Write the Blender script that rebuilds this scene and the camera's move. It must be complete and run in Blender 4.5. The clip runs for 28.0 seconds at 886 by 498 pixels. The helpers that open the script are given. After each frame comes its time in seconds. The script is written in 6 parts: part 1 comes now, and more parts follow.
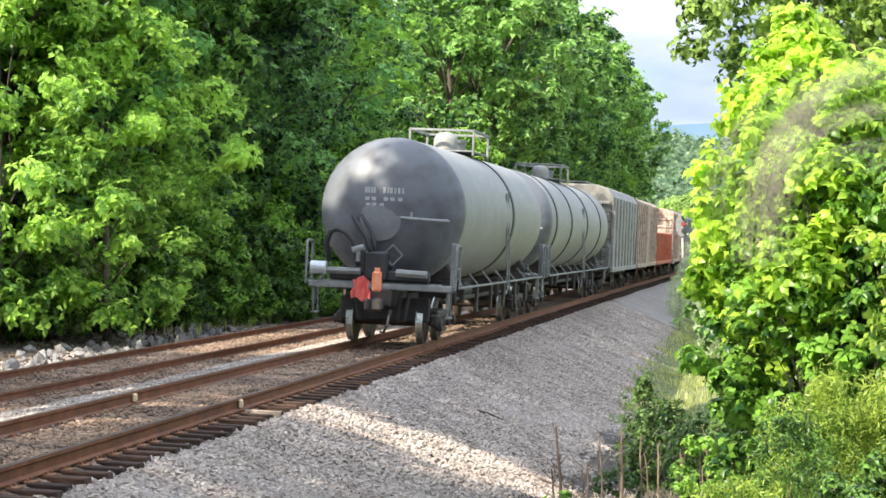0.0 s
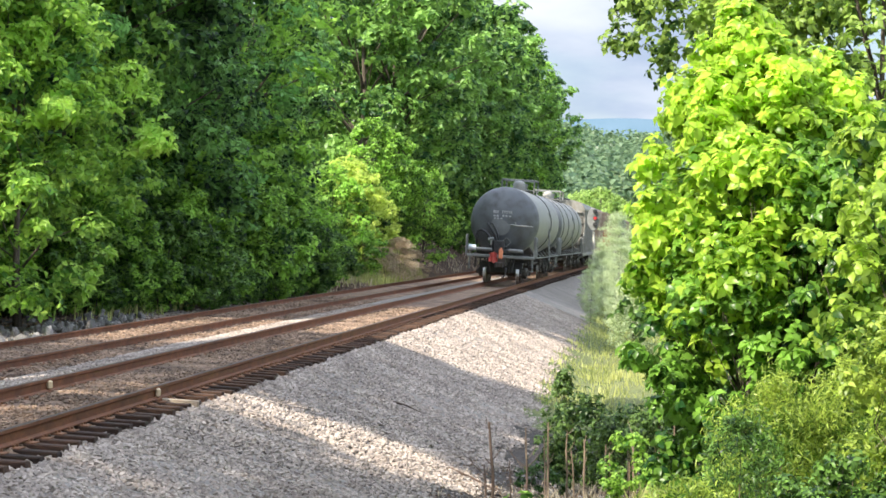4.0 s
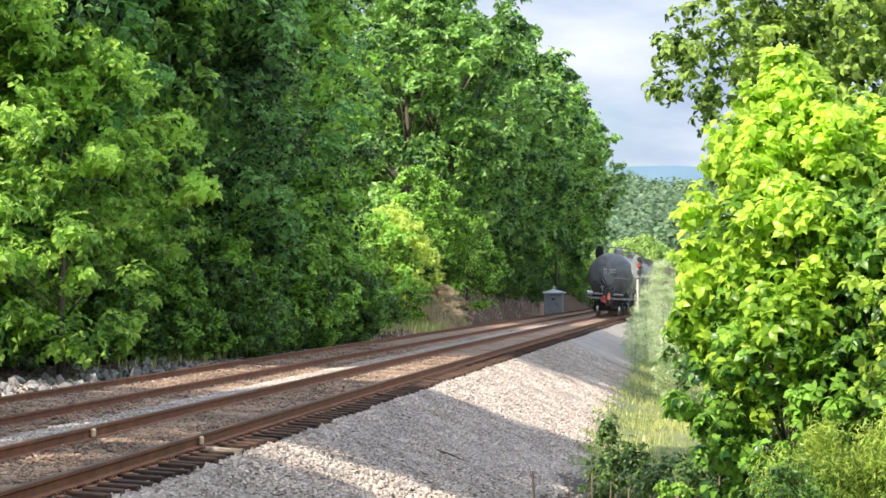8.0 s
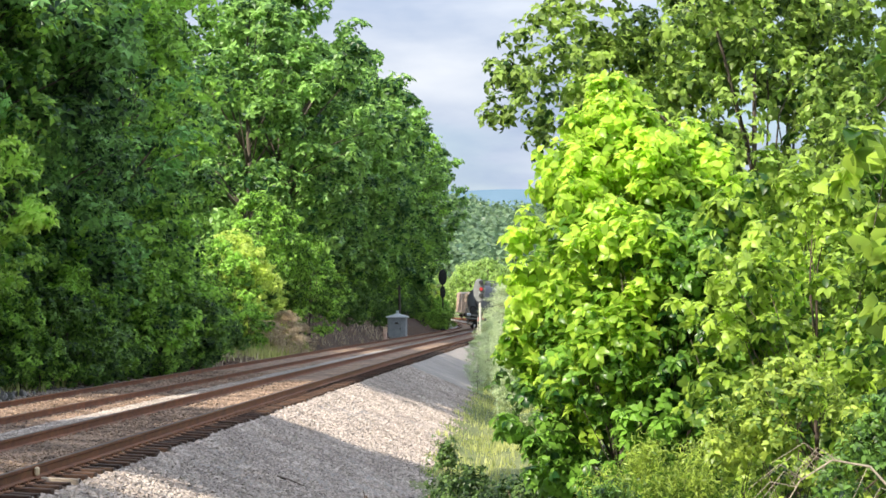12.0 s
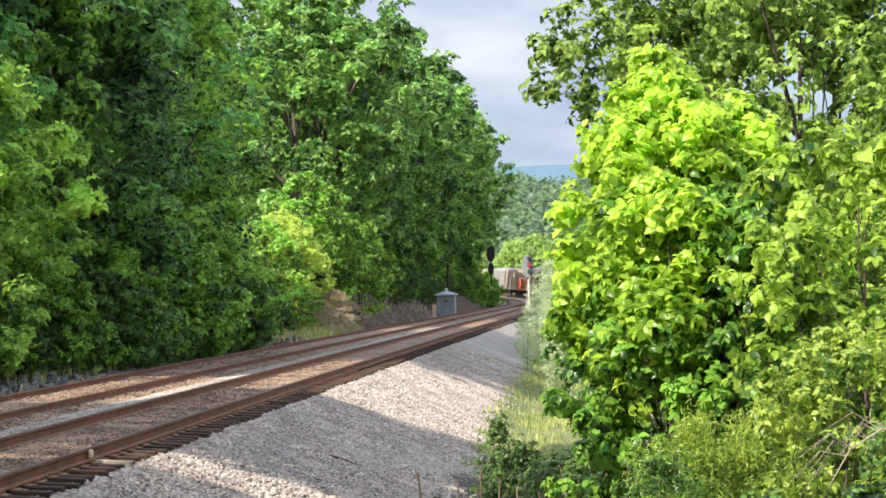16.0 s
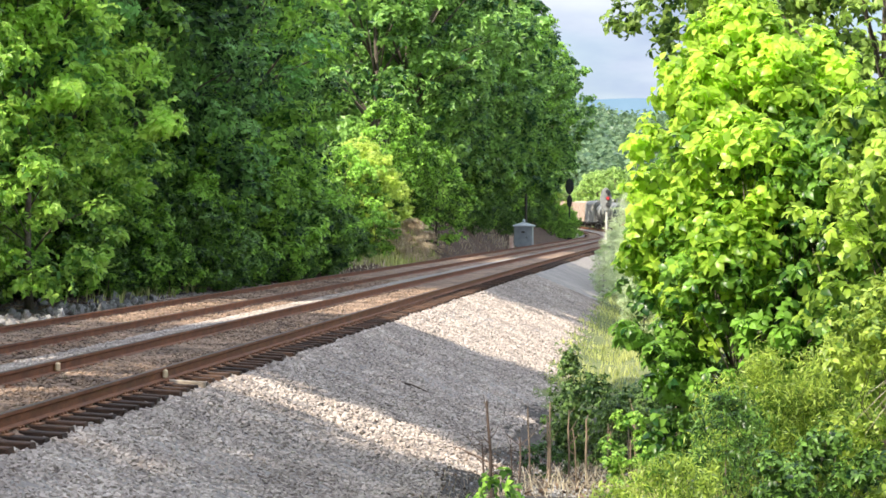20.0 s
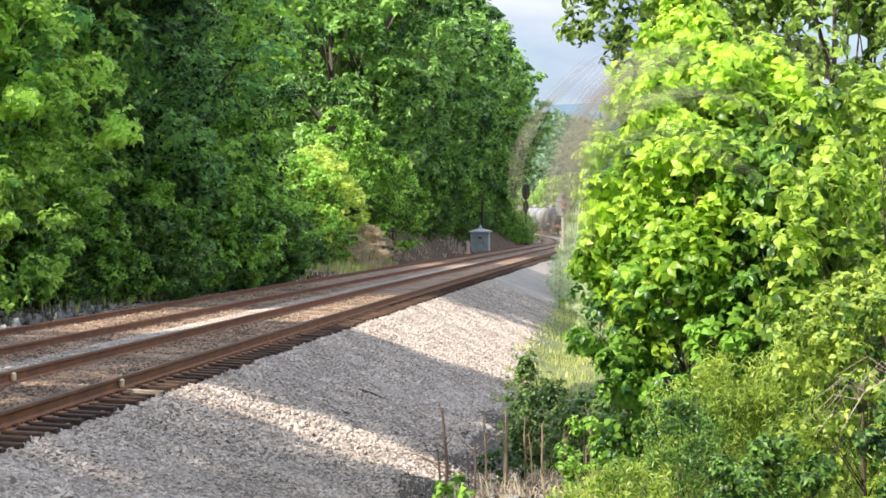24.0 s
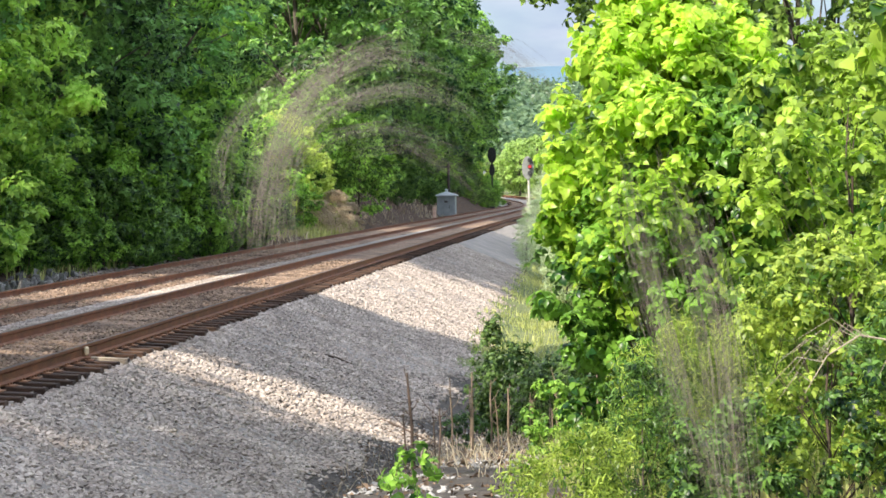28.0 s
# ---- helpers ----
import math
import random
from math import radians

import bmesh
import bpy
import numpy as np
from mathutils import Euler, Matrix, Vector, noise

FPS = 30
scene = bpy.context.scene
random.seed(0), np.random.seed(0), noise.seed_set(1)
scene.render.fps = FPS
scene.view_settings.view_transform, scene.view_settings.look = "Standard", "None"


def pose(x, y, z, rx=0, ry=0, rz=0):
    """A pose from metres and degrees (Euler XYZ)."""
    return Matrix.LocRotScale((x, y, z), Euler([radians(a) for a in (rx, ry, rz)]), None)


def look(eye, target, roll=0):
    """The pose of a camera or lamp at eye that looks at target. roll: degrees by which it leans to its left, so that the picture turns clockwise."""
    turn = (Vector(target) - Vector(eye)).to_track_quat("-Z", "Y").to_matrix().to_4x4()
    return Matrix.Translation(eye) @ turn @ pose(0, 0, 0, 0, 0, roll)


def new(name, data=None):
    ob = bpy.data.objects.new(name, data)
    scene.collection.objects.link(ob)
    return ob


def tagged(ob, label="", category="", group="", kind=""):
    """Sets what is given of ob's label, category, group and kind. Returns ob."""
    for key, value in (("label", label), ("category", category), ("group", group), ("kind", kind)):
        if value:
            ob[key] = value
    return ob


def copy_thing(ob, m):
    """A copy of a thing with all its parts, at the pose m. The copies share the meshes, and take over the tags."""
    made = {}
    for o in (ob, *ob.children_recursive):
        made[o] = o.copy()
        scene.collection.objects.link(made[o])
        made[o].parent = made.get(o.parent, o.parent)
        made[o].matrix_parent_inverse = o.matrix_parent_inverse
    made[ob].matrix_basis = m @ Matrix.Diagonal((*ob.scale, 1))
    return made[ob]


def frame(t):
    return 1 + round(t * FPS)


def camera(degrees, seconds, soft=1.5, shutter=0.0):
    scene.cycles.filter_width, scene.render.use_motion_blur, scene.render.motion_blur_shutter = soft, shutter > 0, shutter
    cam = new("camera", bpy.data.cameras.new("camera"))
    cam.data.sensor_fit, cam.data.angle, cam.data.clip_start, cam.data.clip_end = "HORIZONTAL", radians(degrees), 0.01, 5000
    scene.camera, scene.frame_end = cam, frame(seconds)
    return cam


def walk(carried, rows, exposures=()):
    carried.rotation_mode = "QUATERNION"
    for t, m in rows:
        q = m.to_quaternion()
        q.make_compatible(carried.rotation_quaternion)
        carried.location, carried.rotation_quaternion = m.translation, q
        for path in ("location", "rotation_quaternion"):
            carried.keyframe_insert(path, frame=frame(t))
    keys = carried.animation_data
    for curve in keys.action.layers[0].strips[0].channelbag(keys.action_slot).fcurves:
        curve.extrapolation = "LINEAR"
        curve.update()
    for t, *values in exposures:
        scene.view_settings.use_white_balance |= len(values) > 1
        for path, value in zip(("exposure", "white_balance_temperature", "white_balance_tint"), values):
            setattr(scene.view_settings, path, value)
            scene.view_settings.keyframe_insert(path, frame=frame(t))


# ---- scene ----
cam = camera(25.27, 28.0, soft=1.6)


def stand(t, x, y, z, yaw, pitch, roll):
    """A row of the camera's path: seconds, place in metres, degrees to the right, up and of lean."""
    a, b = radians(yaw), radians(pitch)
    way = Vector((math.sin(a) * math.cos(b), math.cos(a) * math.cos(b), math.sin(b)))
    return t, look((x, y, z), Vector((x, y, z)) + way * 10, roll)


walk(cam, [
    stand(0.0, 0.073, -0.138, 1.999, -2.224, 0.002, -0.706),
    stand(0.5, 0.057, -0.107, 2.002, -2.021, -0.062, -0.662),
    stand(1.0, 0.029, -0.058, 2.0, -1.911, -0.208, -0.701),
    stand(1.5, -0.021, 0.009, 1.999, -1.815, -0.749, -0.348),
    stand(2.0, -0.058, 0.091, 2.012, -1.437, -1.771, 0.129),
    stand(2.5, -0.084, 0.159, 2.013, -1.5, -0.872, 0.154),
    stand(3.0, -0.097, 0.107, 1.992, -1.31, -0.361, 0.264),
    stand(3.5, -0.127, 0.078, 2.004, 0.564, -0.358, 0.263),
    stand(5.5, -0.148, 0.138, 2.007, -0.299, 0.334, 0.546),
    stand(6.0, -0.14, 0.148, 2.006, -0.322, 0.505, 0.56),
    stand(6.5, -0.146, 0.154, 2.003, -0.397, 0.611, 0.646),
    stand(7.0, -0.155, 0.151, 1.998, -1.169, 0.845, 0.559),
    stand(7.5, -0.133, 0.135, 1.999, -0.995, 1.039, 0.612),
    stand(8.0, -0.131, 0.131, 2.009, -0.834, 1.091, 0.266),
    stand(8.5, -0.119, 0.117, 1.997, -0.668, 1.166, 0.171),
    stand(9.0, -0.12, 0.082, 2.003, -0.089, 1.154, 0.293),
    stand(9.5, -0.097, 0.054, 2.005, 0.378, 1.207, 0.288),
    stand(10.0, -0.067, 0.05, 2.009, 2.524, 1.263, 0.261),
    stand(10.5, -0.06, 0.058, 2.006, 3.759, 1.236, 0.186),
    stand(11.0, -0.066, 0.061, 2.013, 4.098, 1.263, -0.169),
    stand(11.5, -0.058, 0.047, 2.012, 3.838, 1.467, -0.383),
    stand(12.0, -0.042, 0.044, 2.015, 3.691, 1.796, -0.414),
    stand(12.5, -0.062, 0.041, 2.014, 3.023, 1.87, -0.566),
    stand(14.5, -0.04, 0.019, 2.007, 2.207, 1.966, -1.081),
    stand(15.0, -0.037, 0.031, 1.999, 2.251, 1.593, -1.123),
    stand(15.5, -0.033, 0.029, 2.005, 2.365, 1.364, -1.151),
    stand(16.0, -0.036, 0.013, 2.01, 2.294, 1.161, -1.464),
    stand(16.5, -0.053, 0.014, 1.995, 2.258, 1.047, -1.607),
    stand(17.0, -0.045, -0.003, 2.0, 2.216, 0.606, -1.413),
    stand(17.5, -0.035, 0.005, 1.992, 1.742, 0.817, -1.325),
    stand(18.0, -0.029, 0.02, 1.983, 0.833, -0.836, -0.961),
    stand(18.5, -0.025, 0.056, 1.997, 0.7, -0.042, -0.166),
    stand(19.0, -0.019, -0.017, 1.988, 0.152, -0.379, 0.798),
    stand(19.5, -0.012, -0.022, 1.989, 0.175, -0.61, 0.734),
    stand(20.0, 0.0, -0.0, 2.0, 0.0, -0.835, 0.0),
    stand(20.5, 0.001, -0.01, 2.006, 0.005, -0.748, -0.232),
    stand(21.0, 0.007, -0.044, 2.011, 0.147, -0.643, -0.593),
    stand(21.5, 0.017, -0.085, 2.013, 0.764, -0.527, -0.695),
    stand(22.0, 0.019, -0.103, 2.019, 1.441, -0.713, -0.61),
    stand(22.5, 0.016, -0.085, 2.014, 1.261, -0.63, -0.604),
    stand(24.5, 0.018, -0.088, 2.017, 1.264, -0.712, -0.373),
    stand(25.0, 0.031, -0.085, 2.02, 1.284, -0.83, -0.446),
    stand(25.5, 0.034, -0.04, 2.018, 1.392, -0.854, -0.505),
    stand(26.0, 0.032, -0.05, 2.01, 1.279, -1.104, -0.473),
    stand(26.5, 0.023, -0.039, 2.007, 1.301, -1.374, -0.443),
    stand(27.0, 0.025, -0.057, 2.007, 1.399, -1.434, -0.626),
    stand(27.5, 0.032, -0.051, 2.012, 1.352, -1.724, -0.833),
    stand(28.0, 0.044, -0.014, 2.019, 2.197, -1.72, -0.886),
], exposures=((0.0, 1.16), (1.0, 1.1), (3.0, 1.0), (6.0, 0.96), (8.0, 0.96), (10.0, 0.82), (16.0, 0.82), (20.0, 0.99), (28.0, 0.9)))

# ---- world, sun ----
SUN_TURN, SUN_HEIGHT = radians(-137), radians(39)   # from north (+y) to the east, and up
to_sun = Vector((math.sin(SUN_TURN) * math.cos(SUN_HEIGHT), math.cos(SUN_TURN) * math.cos(SUN_HEIGHT), math.sin(SUN_HEIGHT)))
sun = new("sun", bpy.data.lights.new("sun", "SUN"))
sun.data.energy, sun.data.angle, sun.data.color = 5.0, radians(0.6), (1.0, 0.92, 0.78)
sun.matrix_world = look(to_sun * 200, (0, 0, 0))

world = bpy.data.worlds.new("world")
scene.world = world
world.use_nodes = True
wn, wl = world.node_tree.nodes, world.node_tree.links
wn.clear()
w_out, w_back = wn.new("ShaderNodeOutputWorld"), wn.new("ShaderNodeBackground")
w_sky = wn.new("ShaderNodeTexSky")
w_sky.sky_type, w_sky.sun_disc, w_sky.sun_elevation, w_sky.sun_rotation = "NISHITA", False, SUN_HEIGHT, SUN_TURN
w_back.inputs["Strength"].default_value = 0.112
# broken cloud over the whole sky
w_co, w_map = wn.new("ShaderNodeTexCoord"), wn.new("ShaderNodeMapping")
w_map.inputs["Scale"].default_value = (1.0, 1.0, 3.2)
w_n1, w_n2 = wn.new("ShaderNodeTexNoise"), wn.new("ShaderNodeTexNoise")
w_n1.inputs["Scale"].default_value, w_n1.inputs["Detail"].default_value = 3.1, 7.0
w_n2.inputs["Scale"].default_value, w_n2.inputs["Detail"].default_value = 5.5, 6.0
w_r1, w_r2 = wn.new("ShaderNodeValToRGB"), wn.new("ShaderNodeValToRGB")
w_r1.color_ramp.elements[0].position, w_r1.color_ramp.elements[1].position = 0.36, 0.52
w_r2.color_ramp.elements[0].position, w_r2.color_ramp.elements[1].position = 0.38, 0.62
w_r2.color_ramp.elements[0].color, w_r2.color_ramp.elements[1].color = (3.3, 4.0, 5.3, 1), (6.4, 6.7, 7.2, 1)
w_mix = wn.new("ShaderNodeMixRGB")
wl.new(w_co.outputs["Generated"], w_map.inputs["Vector"])
wl.new(w_map.outputs["Vector"], w_n1.inputs["Vector"])
wl.new(w_map.outputs["Vector"], w_n2.inputs["Vector"])
wl.new(w_n1.outputs["Fac"], w_r1.inputs["Fac"])
wl.new(w_n2.outputs["Fac"], w_r2.inputs["Fac"])
wl.new(w_r1.outputs["Color"], w_mix.inputs["Fac"])
wl.new(w_sky.outputs["Color"], w_mix.inputs["Color1"])
wl.new(w_r2.outputs["Color"], w_mix.inputs["Color2"])
# the cloud layer is thinner and brighter towards the zenith
w_sep, w_ramp, w_up = wn.new("ShaderNodeSeparateXYZ"), wn.new("ShaderNodeMapRange"), wn.new("ShaderNodeVectorMath")
w_ramp.inputs["From Min"].default_value, w_ramp.inputs["From Max"].default_value = 0.12, 0.85
w_ramp.inputs["To Min"].default_value, w_ramp.inputs["To Max"].default_value = 0.74, 2.0
w_up.operation = "SCALE"
wl.new(w_co.outputs["Generated"], w_sep.inputs["Vector"])
wl.new(w_sep.outputs["Z"], w_ramp.inputs["Value"])
wl.new(w_mix.outputs["Color"], w_up.inputs[0])
wl.new(w_ramp.outputs["Result"], w_up.inputs["Scale"])
wl.new(w_up.outputs["Vector"], w_back.inputs["Color"])
wl.new(w_back.outputs["Background"], w_out.inputs["Surface"])


# ---- materials ----
def surf(name, c1, c2, scale=4.0, rough=0.7, metal=0.0, bump=0.3, fine=0.0, fine_colour=None, island=0.0, each=0.0, stretch=(1, 1, 1), dist=0.01):
    """A painted, worn or raw surface: two colours mixed by broad noise, fine grain, relief, and variation from piece to piece."""
    m = bpy.data.materials.new(name)
    m.use_nodes = True
    n, l = m.node_tree.nodes, m.node_tree.links
    b = n["Principled BSDF"]
    b.inputs["Metallic"].default_value = metal
    co, mp = n.new("ShaderNodeTexCoord"), n.new("ShaderNodeMapping")
    mp.inputs["Scale"].default_value = stretch
    l.new(co.outputs["Object"], mp.inputs["Vector"])
    t1 = n.new("ShaderNodeTexNoise")
    t1.inputs["Scale"].default_value, t1.inputs["Detail"].default_value, t1.inputs["Roughness"].default_value = scale, 6, 0.62
    l.new(mp.outputs["Vector"], t1.inputs["Vector"])
    r1 = n.new("ShaderNodeValToRGB")
    r1.color_ramp.elements[0].position, r1.color_ramp.elements[1].position = 0.34, 0.66
    r1.color_ramp.elements[0].color, r1.color_ramp.elements[1].color = (*c1, 1), (*c2, 1)
    l.new(t1.outputs["Fac"], r1.inputs["Fac"])
    colour, height = r1.outputs["Color"], t1.outputs["Fac"]
    if fine:
        t2 = n.new("ShaderNodeTexNoise")
        t2.inputs["Scale"].default_value, t2.inputs["Detail"].default_value = fine, 4
        l.new(mp.outputs["Vector"], t2.inputs["Vector"])
        r2 = n.new("ShaderNodeValToRGB")
        r2.color_ramp.elements[0].position, r2.color_ramp.elements[1].position = 0.42, 0.68
        l.new(t2.outputs["Fac"], r2.inputs["Fac"])
        mx = n.new("ShaderNodeMixRGB")
        f = n.new("ShaderNodeMath")
        f.operation = "MULTIPLY"
        f.inputs[1].default_value = 0.75
        l.new(r2.outputs["Color"], f.inputs[0])
        l.new(f.outputs[0], mx.inputs["Fac"])
        l.new(colour, mx.inputs["Color1"])
        mx.inputs["Color2"].default_value = (*(fine_colour or tuple(v * 0.5 for v in c1)), 1)
        colour, height = mx.outputs["Color"], t2.outputs["Fac"]
    if island or each:
        if each:
            g = n.new("ShaderNodeObjectInfo")
            rnd = g.outputs["Random"]
        else:
            g = n.new("ShaderNodeNewGeometry")
            rnd = g.outputs["Random Per Island"]
        a = max(island, each)
        mr = n.new("ShaderNodeMapRange")
        mr.inputs["To Min"].default_value, mr.inputs["To Max"].default_value = 1 - a, 1 + a
        l.new(rnd, mr.inputs["Value"])
        hs = n.new("ShaderNodeHueSaturation")
        l.new(colour, hs.inputs["Color"])
        l.new(mr.outputs["Result"], hs.inputs["Value"])
        colour = hs.outputs["Color"]
    l.new(colour, b.inputs["Base Color"])
    rr = n.new("ShaderNodeMapRange")
    rr.inputs["To Min"].default_value, rr.inputs["To Max"].default_value = max(rough - 0.12, 0.05), min(rough + 0.12, 1)
    l.new(t1.outputs["Fac"], rr.inputs["Value"])
    l.new(rr.outputs["Result"], b.inputs["Roughness"])
    if bump:
        bp = n.new("ShaderNodeBump")
        bp.inputs["Strength"].default_value, bp.inputs["Distance"].default_value = bump, dist
        l.new(height, bp.inputs["Height"])
        l.new(bp.outputs["Normal"], b.inputs["Normal"])
    return m


def leafy(name, dark, light, through_light=0.4, rough=0.38, clump=0.5, old=None):
    """Leaves: colour varies from leaf to leaf and from bough to bough, wide enough to add painted shade; light passes
    through.
    """
    m = bpy.data.materials.new(name)
    m.use_nodes = True
    n, l = m.node_tree.nodes, m.node_tree.links
    b, out = n["Principled BSDF"], n["Material Output"]
    g = n.new("ShaderNodeNewGeometry")
    co = n.new("ShaderNodeTexCoord")
    t = n.new("ShaderNodeTexNoise")
    t.inputs["Scale"].default_value, t.inputs["Detail"].default_value = clump, 3
    l.new(co.outputs["Object"], t.inputs["Vector"])
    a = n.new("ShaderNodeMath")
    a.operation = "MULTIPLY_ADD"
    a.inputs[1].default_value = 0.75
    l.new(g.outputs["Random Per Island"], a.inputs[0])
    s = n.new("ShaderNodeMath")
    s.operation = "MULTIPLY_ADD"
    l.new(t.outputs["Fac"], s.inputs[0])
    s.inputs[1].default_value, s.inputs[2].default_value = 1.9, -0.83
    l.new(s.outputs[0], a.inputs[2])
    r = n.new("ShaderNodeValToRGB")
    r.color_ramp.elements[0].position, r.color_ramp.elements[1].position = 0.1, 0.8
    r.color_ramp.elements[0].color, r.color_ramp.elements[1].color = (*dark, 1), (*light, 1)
    if old:
        e = r.color_ramp.elements.new(0.97)
        e.color = (*old, 1)
    l.new(a.outputs[0], r.inputs["Fac"])
    l.new(r.outputs["Color"], b.inputs["Base Color"])
    b.inputs["Roughness"].default_value = rough
    b.inputs["Specular IOR Level"].default_value = 0.32
    tr = n.new("ShaderNodeBsdfTranslucent")
    hs = n.new("ShaderNodeHueSaturation")
    hs.inputs["Hue"].default_value, hs.inputs["Saturation"].default_value, hs.inputs["Value"].default_value = 0.49, 0.97, 1.85
    l.new(r.outputs["Color"], hs.inputs["Color"])
    l.new(hs.outputs["Color"], tr.inputs["Color"])
    mx = n.new("ShaderNodeMixShader")
    mx.inputs["Fac"].default_value = through_light
    l.new(b.outputs["BSDF"], mx.inputs[1])
    l.new(tr.outputs["BSDF"], mx.inputs[2])
    l.new(mx.outputs["Shader"], out.inputs["Surface"])
    return m


M_BALLAST = surf("ballast", (0.23, 0.20, 0.178), (0.36, 0.315, 0.28), 0.8, 0.9, bump=0.9, fine=22, fine_colour=(0.13, 0.12, 0.112), dist=0.04)
M_STONE = surf("crushed_stone", (0.265, 0.218, 0.187), (0.43, 0.365, 0.315), 0.9, 0.9, bump=0.3, island=0.33)
M_BED = surf("rusty_ballast", (0.12, 0.074, 0.048), (0.38, 0.245, 0.16), 1.2, 0.92, bump=0.9, fine=20, fine_colour=(0.05, 0.034, 0.026), dist=0.04)
M_BED_STONE = surf("rusty_stone", (0.11, 0.072, 0.05), (0.33, 0.23, 0.16), 1.2, 0.9, bump=0.3, island=0.45)
# litter soil, darkened to carry the shade in the ditch and under the wood
M_SOIL = surf("shaded_litter_soil", (0.02, 0.016, 0.014), (0.065, 0.051, 0.042), 2.5, 0.95, bump=0.9, fine=14, fine_colour=(0.11, 0.088, 0.07), dist=0.06)
# red clay with the overhanging trees' shade put into its colour
M_BANK = surf("shaded_red_clay", (0.05, 0.026, 0.014), (0.13, 0.07, 0.037), 0.7, 0.95, bump=0.9, fine=9, fine_colour=(0.04, 0.024, 0.015), dist=0.08)
M_TURF = surf("turf", (0.10, 0.13, 0.04), (0.20, 0.21, 0.07), 0.6, 0.9, bump=0.9, fine=12, fine_colour=(0.06, 0.075, 0.025), dist=0.06)
M_RAIL = surf("rusted_rail_steel", (0.14, 0.05, 0.02), (0.28, 0.108, 0.045), 3.0, 0.75, 0.0, 0.35, fine=60, fine_colour=(0.085, 0.035, 0.018), dist=0.003)
M_RUNNING = surf("worn_rail_head", (0.05, 0.03, 0.022), (0.10, 0.065, 0.05), 8.0, 0.6, 0.4, 0.1, dist=0.002)
M_TIE = surf("creosoted_timber", (0.011, 0.007, 0.005), (0.055, 0.028, 0.016), 3.0, 0.9, bump=0.8, fine=14, fine_colour=(0.105, 0.05, 0.026), each=0.5, stretch=(0.5, 4, 4), dist=0.012)
# pale timber that paints a sliver of sunlight along one tie
M_SUN_STRIP = surf("sun_strip_timber", (0.36, 0.28, 0.20), (0.50, 0.41, 0.31), 3.0, 0.9, bump=0.6, fine=18, fine_colour=(0.2, 0.15, 0.11), stretch=(0.5, 4, 4))
M_PLATE = surf("rusted_plate", (0.16, 0.075, 0.04), (0.3, 0.15, 0.08), 12, 0.85, 0.3, 0.4, dist=0.004)
# cream for the sunlight painted on the rails, and for the marker post's cap
M_CREAM = surf("cream_sun_spot_and_cap", (0.55, 0.43, 0.27), (0.68, 0.55, 0.36), 12, 0.8, bump=0.2)
M_BARK = surf("tree_bark", (0.07, 0.055, 0.042), (0.17, 0.14, 0.11), 3.0, 0.95, bump=0.9, fine=16, fine_colour=(0.04, 0.03, 0.025), stretch=(3, 3, 0.7), dist=0.03)
M_TWIG = surf("grey_dead_twig", (0.26, 0.21, 0.16), (0.42, 0.36, 0.28), 5.0, 0.9, bump=0.3)
M_STALK = surf("dry_brown_stalk", (0.14, 0.098, 0.068), (0.26, 0.195, 0.135), 6.0, 0.9, bump=0.3)
M_DARKSTALK = surf("dead_black_stalk", (0.04, 0.03, 0.025), (0.12, 0.08, 0.06), 6.0, 0.9, bump=0.3)
M_ROCK = surf("grey_riprap", (0.10, 0.095, 0.092), (0.27, 0.255, 0.242), 3.0, 0.9, bump=0.7, fine=14, fine_colour=(0.24, 0.23, 0.22), each=0.55, dist=0.03)
M_WHITE_ROCK = surf("white_limestone", (0.5, 0.48, 0.45), (0.62, 0.6, 0.56), 3.0, 0.9, bump=0.4)
# near-black dark ends of wood and undergrowth paint the deep shade between leaves
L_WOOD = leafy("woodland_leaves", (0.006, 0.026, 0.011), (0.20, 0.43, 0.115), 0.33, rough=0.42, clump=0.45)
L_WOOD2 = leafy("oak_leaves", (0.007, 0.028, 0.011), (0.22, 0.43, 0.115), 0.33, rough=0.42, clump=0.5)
L_WOOD3 = leafy("poplar_leaves", (0.022, 0.075, 0.013), (0.33, 0.56, 0.09), 0.4, rough=0.42, clump=0.5)
L_OAK = leafy("dark_oak_leaves", (0.025, 0.065, 0.014), (0.33, 0.47, 0.095), 0.42, clump=0.9)
L_BRIGHT = leafy("far_sunny_leaves", (0.022, 0.075, 0.022), (0.26, 0.45, 0.105), 0.36, clump=0.4)
L_GLOSS = leafy("glossy_dark_leaves", (0.014, 0.06, 0.010), (0.22, 0.41, 0.06), 0.42, rough=0.32, clump=1.6)
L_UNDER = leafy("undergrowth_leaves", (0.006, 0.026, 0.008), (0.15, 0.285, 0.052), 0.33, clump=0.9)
L_LIME = leafy("lime_green_leaves", (0.08, 0.19, 0.012), (0.47, 0.64, 0.085), 0.5, rough=0.34, clump=1.6)
L_DARK = leafy("dark_shade_leaves", (0.006, 0.022, 0.005), (0.06, 0.14, 0.025), 0.3, clump=1.5)
L_PRIVET = leafy("privet_leaves", (0.025, 0.08, 0.009), (0.38, 0.53, 0.075), 0.46, clump=1.6)
L_FEATHER = leafy("feathery_leaves", (0.045, 0.11, 0.012), (0.40, 0.50, 0.09), 0.42, clump=2.2)
L_PALE = leafy("pale_flowering_leaves", (0.19, 0.26, 0.125), (0.52, 0.58, 0.36), 0.46, clump=1.0)
L_GRASS = leafy("grass_blades", (0.19, 0.23, 0.07), (0.44, 0.45, 0.16), 0.4, clump=0.4)
L_STRAW = leafy("dead_grass_blades", (0.27, 0.21, 0.135), (0.54, 0.46, 0.32), 0.4, clump=0.6)
